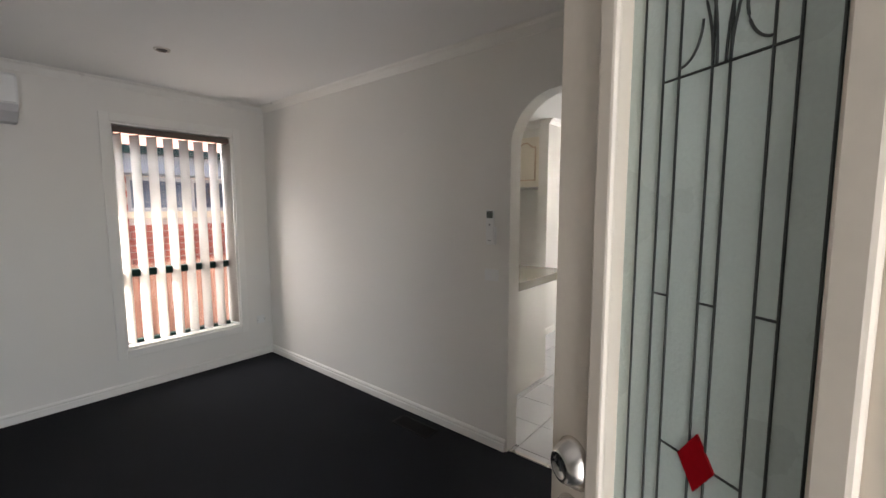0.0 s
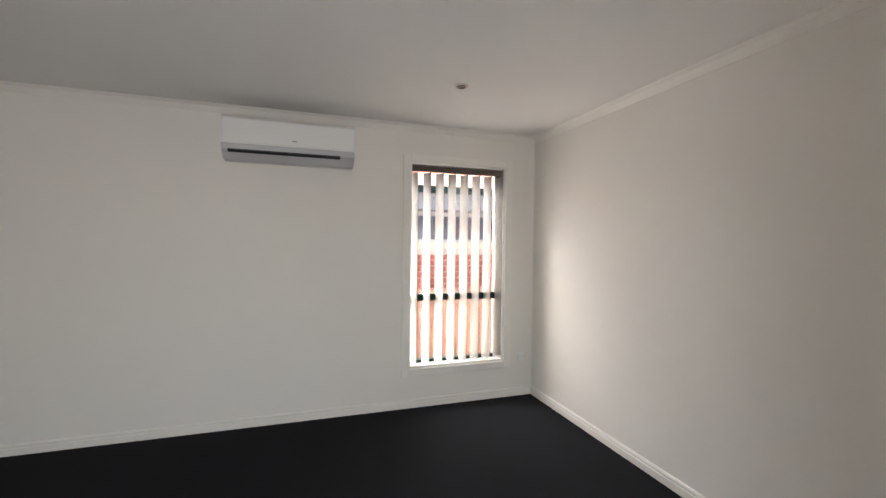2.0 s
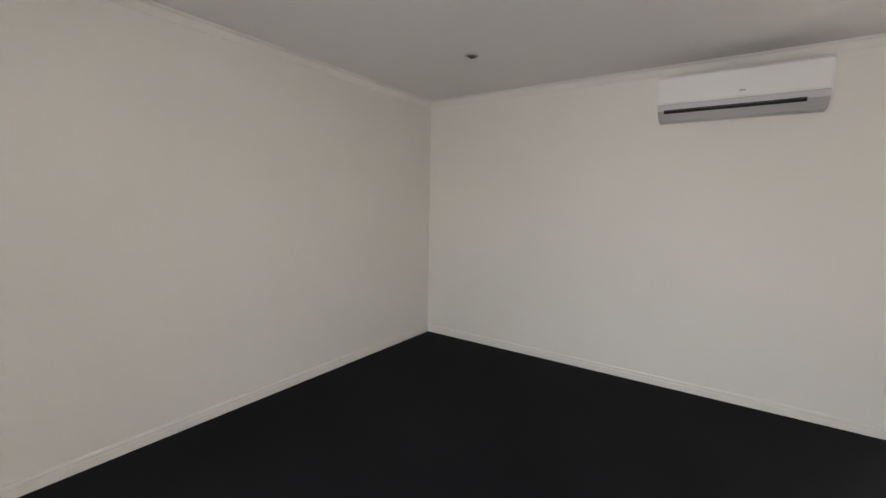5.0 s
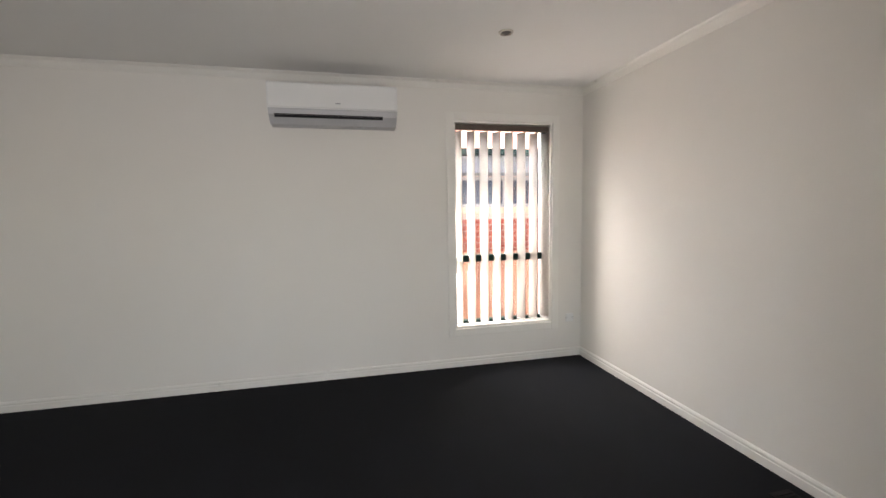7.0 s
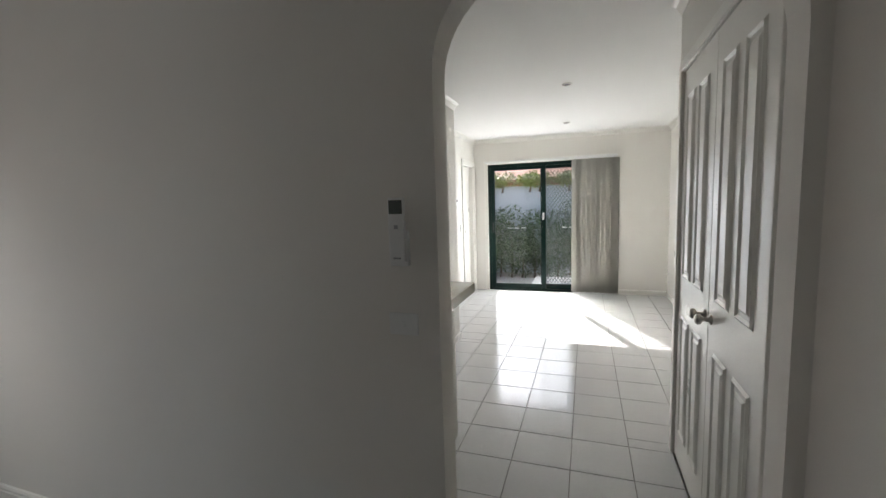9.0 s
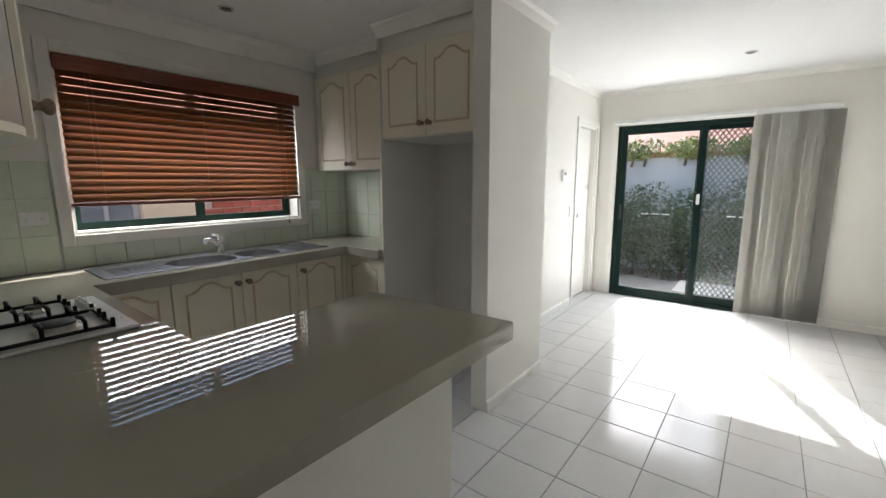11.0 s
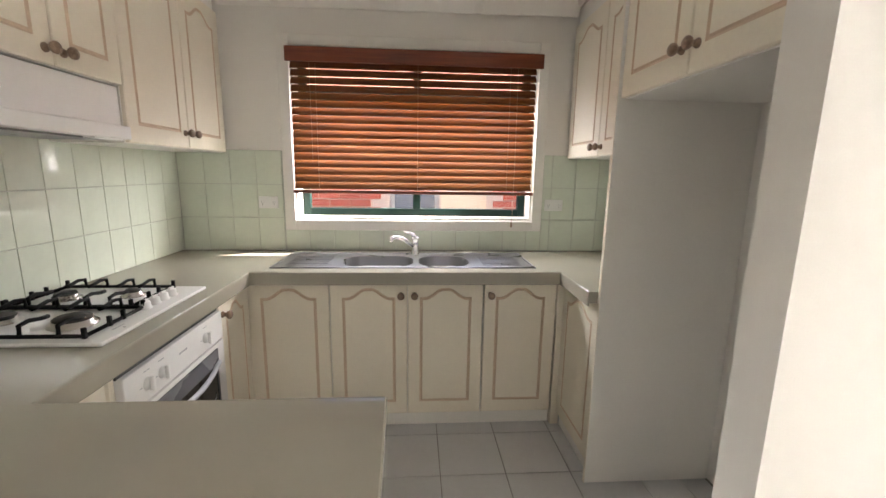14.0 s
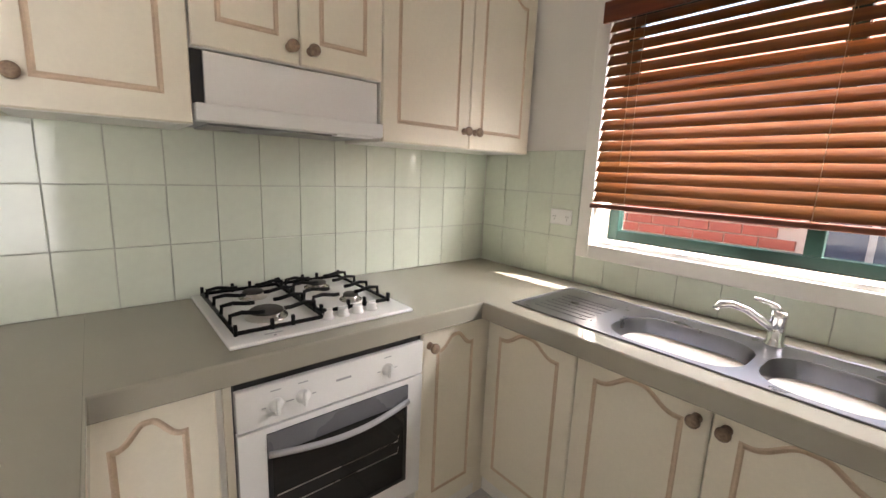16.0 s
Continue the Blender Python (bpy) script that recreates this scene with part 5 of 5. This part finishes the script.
part("fascia", bbox(-7.3, 7.8, -0.42, -0.40, NZ + 0.02, NZ + 0.24), FASCIA, nh, "timber fascia, grey from shadow put into its colour")
part("soffit", bbox(-7.3, 7.8, -0.40, 0.25, NZ + 0.001, NZ + 0.02), FASCIA, nh)
part("gutter", bbox(-7.3, 7.8, -0.53, -0.421, NZ + 0.22, NZ + 0.31, 0.01), GREEN_ALU, nh, "dark green gutter")
rs = bmesh.new()
sl = math.tan(radians(24))
for r in range(9):
    y0, z0 = -0.50 + r * 0.32, NZ + 0.31 + r * 0.32 * sl
    nseg = 120
    prev = None
    for i in range(nseg + 1):
        x = -7.3 + 15.1 * i / nseg
        wv = 0.016 * math.sin(2 * math.pi * x / 0.25)
        col = (rs.verts.new((x, y0 - 0.01, z0 + wv - 0.018)), rs.verts.new((x, y0, z0 + wv)), rs.verts.new((x, y0 + 0.34, z0 + 0.34 * sl - 0.006 + wv)))
        if prev:
            rs.faces.new((prev[0], col[0], col[1], prev[1]))
            rs.faces.new((prev[1], col[1], col[2], prev[2]))
        prev = col
tagged(part("roof", rs, ROOF_TILE, nh, "terracotta roof tiles in courses"), kind="stuff")

# brick face: those by the two windows one by one, the rest joined
def bricks():
    bw, bh, gap = 0.230, 0.076, 0.010
    me_bm = bbox(-bw / 2, bw / 2, 0.0, 0.018, 0.0, bh, 0.003, 1)
    me = bpy.data.meshes.new("brick")
    me_bm.to_mesh(me)
    me_bm.free()
    me.materials.append(BRICK)
    rest = bmesh.new()
    count = 0
    row = 0
    z = 0.002
    while z + bh < NZ:
        x = -5.0 + (0.12 if row % 2 else 0)
        while x < 6.0:
            inside = any(a - bw / 2 < x < b + bw / 2 and c - 0.09 - bh < z < d for a, b, c, d in n_holes) or (1.82 - bw / 2 < x < 2.36 + bw / 2)
            if not inside:
                near = (-1.6 < x < 0.9 and 0.8 < z < 2.1) or (0.4 < x < 3.6 and 0.95 < z < 1.5)
                if near and count < 300:
                    q = new("brick", me)
                    q.parent = nh
                    q.matrix_basis = Matrix.Translation((x, -0.006, z))
                    count += 1
                else:
                    box(rest, x - bw / 2, x + bw / 2, -0.006, 0.012, z, z + bh)
            x += bw + gap
        z += bh + gap
        row += 1
    tagged(part("brickwork", rest, BRICK, nh), kind="stuff")


# paling fence between the houses
def paling_fence(y):
    f = thing("paling_fence", (-4.0, y, -0.14), "weathered red-brown timber paling fence", "fence")
    first = part("paling", bbox(0.0, 0.098, 0.0, 0.014, 0.0, 1.0, 0.002, 1), FENCE_WOOD, f)
    rnd = random.Random(3)
    for i in range(1, 68):
        q = new("paling", first.data)
        q.parent = f
        q.matrix_basis = pose(i * 0.101, rnd.uniform(-0.003, 0.003), rnd.uniform(-0.01, 0.01), 0, rnd.uniform(-0.4, 0.4), 0)
    for z in (0.2, 0.8):
        part("rail", bbox(0.0, 6.9, 0.015, 0.05, z, z + 0.07), FENCE_WOOD, f)


paling_fence(1.30)

# garden behind the sliding door
structure("garden_paving", bbox(XD + 0.25, XD + 1.3, -5.0, 0.5, -0.14, -0.03), PAVER, "dark grey paving by the sliding door", "paving")
sl_ = thing("stepping_slab", (XD + 0.95, -2.75, -0.03), "pale concrete slab lying on the dark paving", "paving slab")
part("slab", bbox(-0.35, 0.35, -0.5, 0.5, 0.0, 0.035, 0.006), CONCRETE, sl_)
gf = thing("garden_fence", (8.05, -7.0, -0.14), "pale grey rendered garden fence", "fence")
part("panel", bbox(0.0, 0.08, 0.0, 10.0, 0.0, 1.90, 0.004), RENDER_GREY, gf)


def leaf_cloud(name, label, base, boxes, n, material, seed, size=0.05):
    """A shrub: stems and many small folded leaves inside a few rounded lumps."""
    s = thing(name, base, label, "shrub")
    rnd = random.Random(seed)
    vs, fs = [], []
    for i in range(n):
        cx, cy, cz, rx, ry, rz = rnd.choice(boxes)
        while True:
            p = Vector((rnd.uniform(-1, 1), rnd.uniform(-1, 1), rnd.uniform(-1, 1)))
            if 0.35 < p.length < 1:
                break
        p = Vector((cx + p.x * rx, cy + p.y * ry, cz + p.z * rz))
        if p.z < 0.03:
            continue
        a = rnd.uniform(0.6, 1.3) * size
        rot = Euler((rnd.uniform(-1.2, 1.2), rnd.uniform(-1.2, 1.2), rnd.uniform(0, 6.28))).to_matrix()
        k = len(vs)
        for q in ((-0.5, 0, 0), (0, -0.28, 0.06), (0.5, 0, 0), (0, 0.28, 0.06)):
            vs.append(p + rot @ (Vector(q) * a))
        fs += [(k, k + 1, k + 2), (k, k + 2, k + 3)]
    me = bpy.data.meshes.new("foliage")
    me.from_pydata([tuple(v) for v in vs], [], fs)
    me.materials.append(material)
    f = new("foliage", me)
    f.parent = s
    tagged(f, kind="stuff")
    st = bmesh.new()
    for cx, cy, cz, rx, ry, rz in boxes:
        tube(st, [(cx, cy, 0.0), (cx + 0.03, cy - 0.02, cz * 0.6), (cx - 0.02, cy + 0.03, cz + rz * 0.5)], [0.022, 0.016, 0.006], 6)
    part("stem", st, BARK, s)
    return s


rnd = random.Random(8)
for i, y in enumerate((-5.2, -4.5, -3.8, -3.1, -2.4, -1.7, -1.0, -0.3, 0.4)):
    h = 1.35 + 0.22 * rnd.random()
    leaf_cloud("garden_shrub", "dense dark green garden shrub in front of the fence", (7.35, y, -0.14), [(0, 0, h * 0.55, 0.42, 0.42, h * 0.55), (0.1, 0.25, h * 0.6, 0.35, 0.35, h * 0.45), (-0.05, -0.22, h * 0.4, 0.38, 0.34, h * 0.4)], 4200, LEAF, 20 + i, 0.055)
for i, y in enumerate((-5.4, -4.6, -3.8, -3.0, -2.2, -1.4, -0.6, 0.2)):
    leaf_cloud("creeper", "yellow-green creeper along the fence top, sunlight put into its leaf colour", (8.0, y, 1.62), [(0, 0, 0.28, 0.22, 0.45, 0.19), (0, 0.2, 0.24, 0.2, 0.3, 0.16)], 1300, LEAF_SUNLIT, 40 + i, 0.055)
fh = thing("far_house", (13.5, -9.0, -0.14), "terracotta-roofed brick house beyond the garden fence", "house")
part("wall", bbox(0.0, 6.0, 0.0, 14.0, 0.0, 2.3), BRICK, fh)
rr = bmesh.new()
prism(rr, [(-0.6, 2.3), (3.0, 4.3), (6.6, 2.3)], -0.5, 14.5)
part("roof", rr, ROOF_TILE, fh, "terracotta tiled roof")
bricks()

# ---------- tiles, piece by piece ----------
def tile_mesh(name, w, h, t, material, bev):
    bm = bbox(-w / 2, w / 2, -h / 2, h / 2, 0.0, t, bev, 1)
    me = bpy.data.meshes.new(name)
    bm.to_mesh(me)
    bm.free()
    me.materials.append(material)
    return me


def tile_field(parent, m, w, h, cols, rows, gap, material, t, u0, u1, v0, v1, cuts=(), ou=0.0, ov=0.0, jit=0.0):
    """Tiles of w by h over the rectangle u0..u1, v0..v1 of the plane m (x across, y up, z out), cut at its edges and at the holes."""
    shared = {}
    rnd = random.Random(5)
    i0, i1 = math.floor((u0 - ou) / w), math.ceil((u1 - ou) / w)
    j0, j1 = math.floor((v0 - ov) / h), math.ceil((v1 - ov) / h)
    for i in range(i0, i1):
        for j in range(j0, j1):
            rects = [(max(u0, ou + i * w), min(u1, ou + (i + 1) * w), max(v0, ov + j * h), min(v1, ov + (j + 1) * h))]
            for a, b, c, d in cuts:
                out = []
                for p, q, r, s in rects:
                    if q <= a or p >= b or s <= c or r >= d:
                        out.append((p, q, r, s))
                        continue
                    if p < a:
                        out.append((p, a, r, s))
                    if q > b:
                        out.append((b, q, r, s))
                    if r < c:
                        out.append((max(p, a), min(q, b), r, c))
                    if s > d:
                        out.append((max(p, a), min(q, b), d, s))
                rects = out
            for p, q, r, s in rects:
                tw, th_ = q - p - gap, s - r - gap
                if tw < 0.012 or th_ < 0.012:
                    continue
                key = (round(tw, 3), round(th_, 3))
                if key not in shared:
                    shared[key] = tile_mesh("tile", tw, th_, t, material, 0.0012)
                ob = new("tile", shared[key])
                ob.parent = parent
                ob.matrix_basis = m @ pose((p + q) / 2, (r + s) / 2, 0.0, rnd.uniform(-jit, jit), rnd.uniform(-jit, jit))


# splashback: grout beds with tiles in front
def splash(name, bm, label):
    return structure(name, bm, WALL_GROUT, label, "splashback")


s_left = splash("splashback_left", bbox(X1, X1 + 0.0035, -2.36, -0.009, 0.9, 1.4995), "pale green glazed tile splashback behind the cooktop")
tile_field(s_left, Matrix(((0, 0, 1, X1 + 0.0015), (1, 0, 0, 0), (0, 1, 0, 0.9), (0, 0, 0, 1))), 0.15, 0.2, 0, 0, 0.003, WALL_TILE, 0.0065, -2.36, -0.009, 0.0, 0.5985, (), -0.009, 0.0, 0.12)
bk_bm = bmesh.new()
for a, b, c, d in ((X1 + 0.004, 0.727, 0.9, 1.4995), (0.727, 2.313, 0.9, 1.0245), (2.313, 2.7485, 0.9, 1.4995)):
    box(bk_bm, a, b, -0.0035, -0.0002, c, d)
s_back = splash("splashback_back", bk_bm, "pale green glazed tile splashback round the kitchen window")
tile_field(s_back, Matrix(((1, 0, 0, 0), (0, 0, -1, -0.0015), (0, 1, 0, 0.9), (0, 0, 0, 1))), 0.15, 0.2, 0, 0, 0.003, WALL_TILE, 0.0065, X1 + 0.009, 2.7425, 0.0, 0.5985, [(0.726, 2.314, 0.126, 2.0)], X1 + 0.009, 0.0, 0.12)
s_right = splash("splashback_right", bbox(2.7465, 2.75, -0.946, -0.009, 0.9, 1.4995), "pale green glazed tile splashback on the return wall")
tile_field(s_right, Matrix(((0, 0, -1, 2.7485), (-1, 0, 0, 0), (0, 1, 0, 0.9), (0, 0, 0, 1))), 0.15, 0.2, 0, 0, 0.003, WALL_TILE, 0.0065, 0.009, 0.946, 0.0, 0.5985, (), 0.009, 0.0, 0.12)

fl = bpy.data.objects["floor_slab"]
tile_field(fl, Matrix.Translation((0, 0, -0.0075)), 0.3085, 0.3110, 0, 0, 0.004, FLOOR_TILE, 0.0075, 0.046, XD + 0.018, YR + 0.001, -0.001,
           [(0.0, X1 + 0.0, YR, -3.586), (0.0, X1, -2.733, 0.0), (X1, 1.42, YR, YC - 0.001), (2.219, 2.96, -1.885, -1.775), (2.96, 6.0, YN + 0.06, 0.0), (2.88, 2.96, -1.775, 0.0), (2.75, 2.88, -0.948, 0.0)], 1.945 - 0.3085 * 10, -0.89 - 0.311 * 20, 0.02)
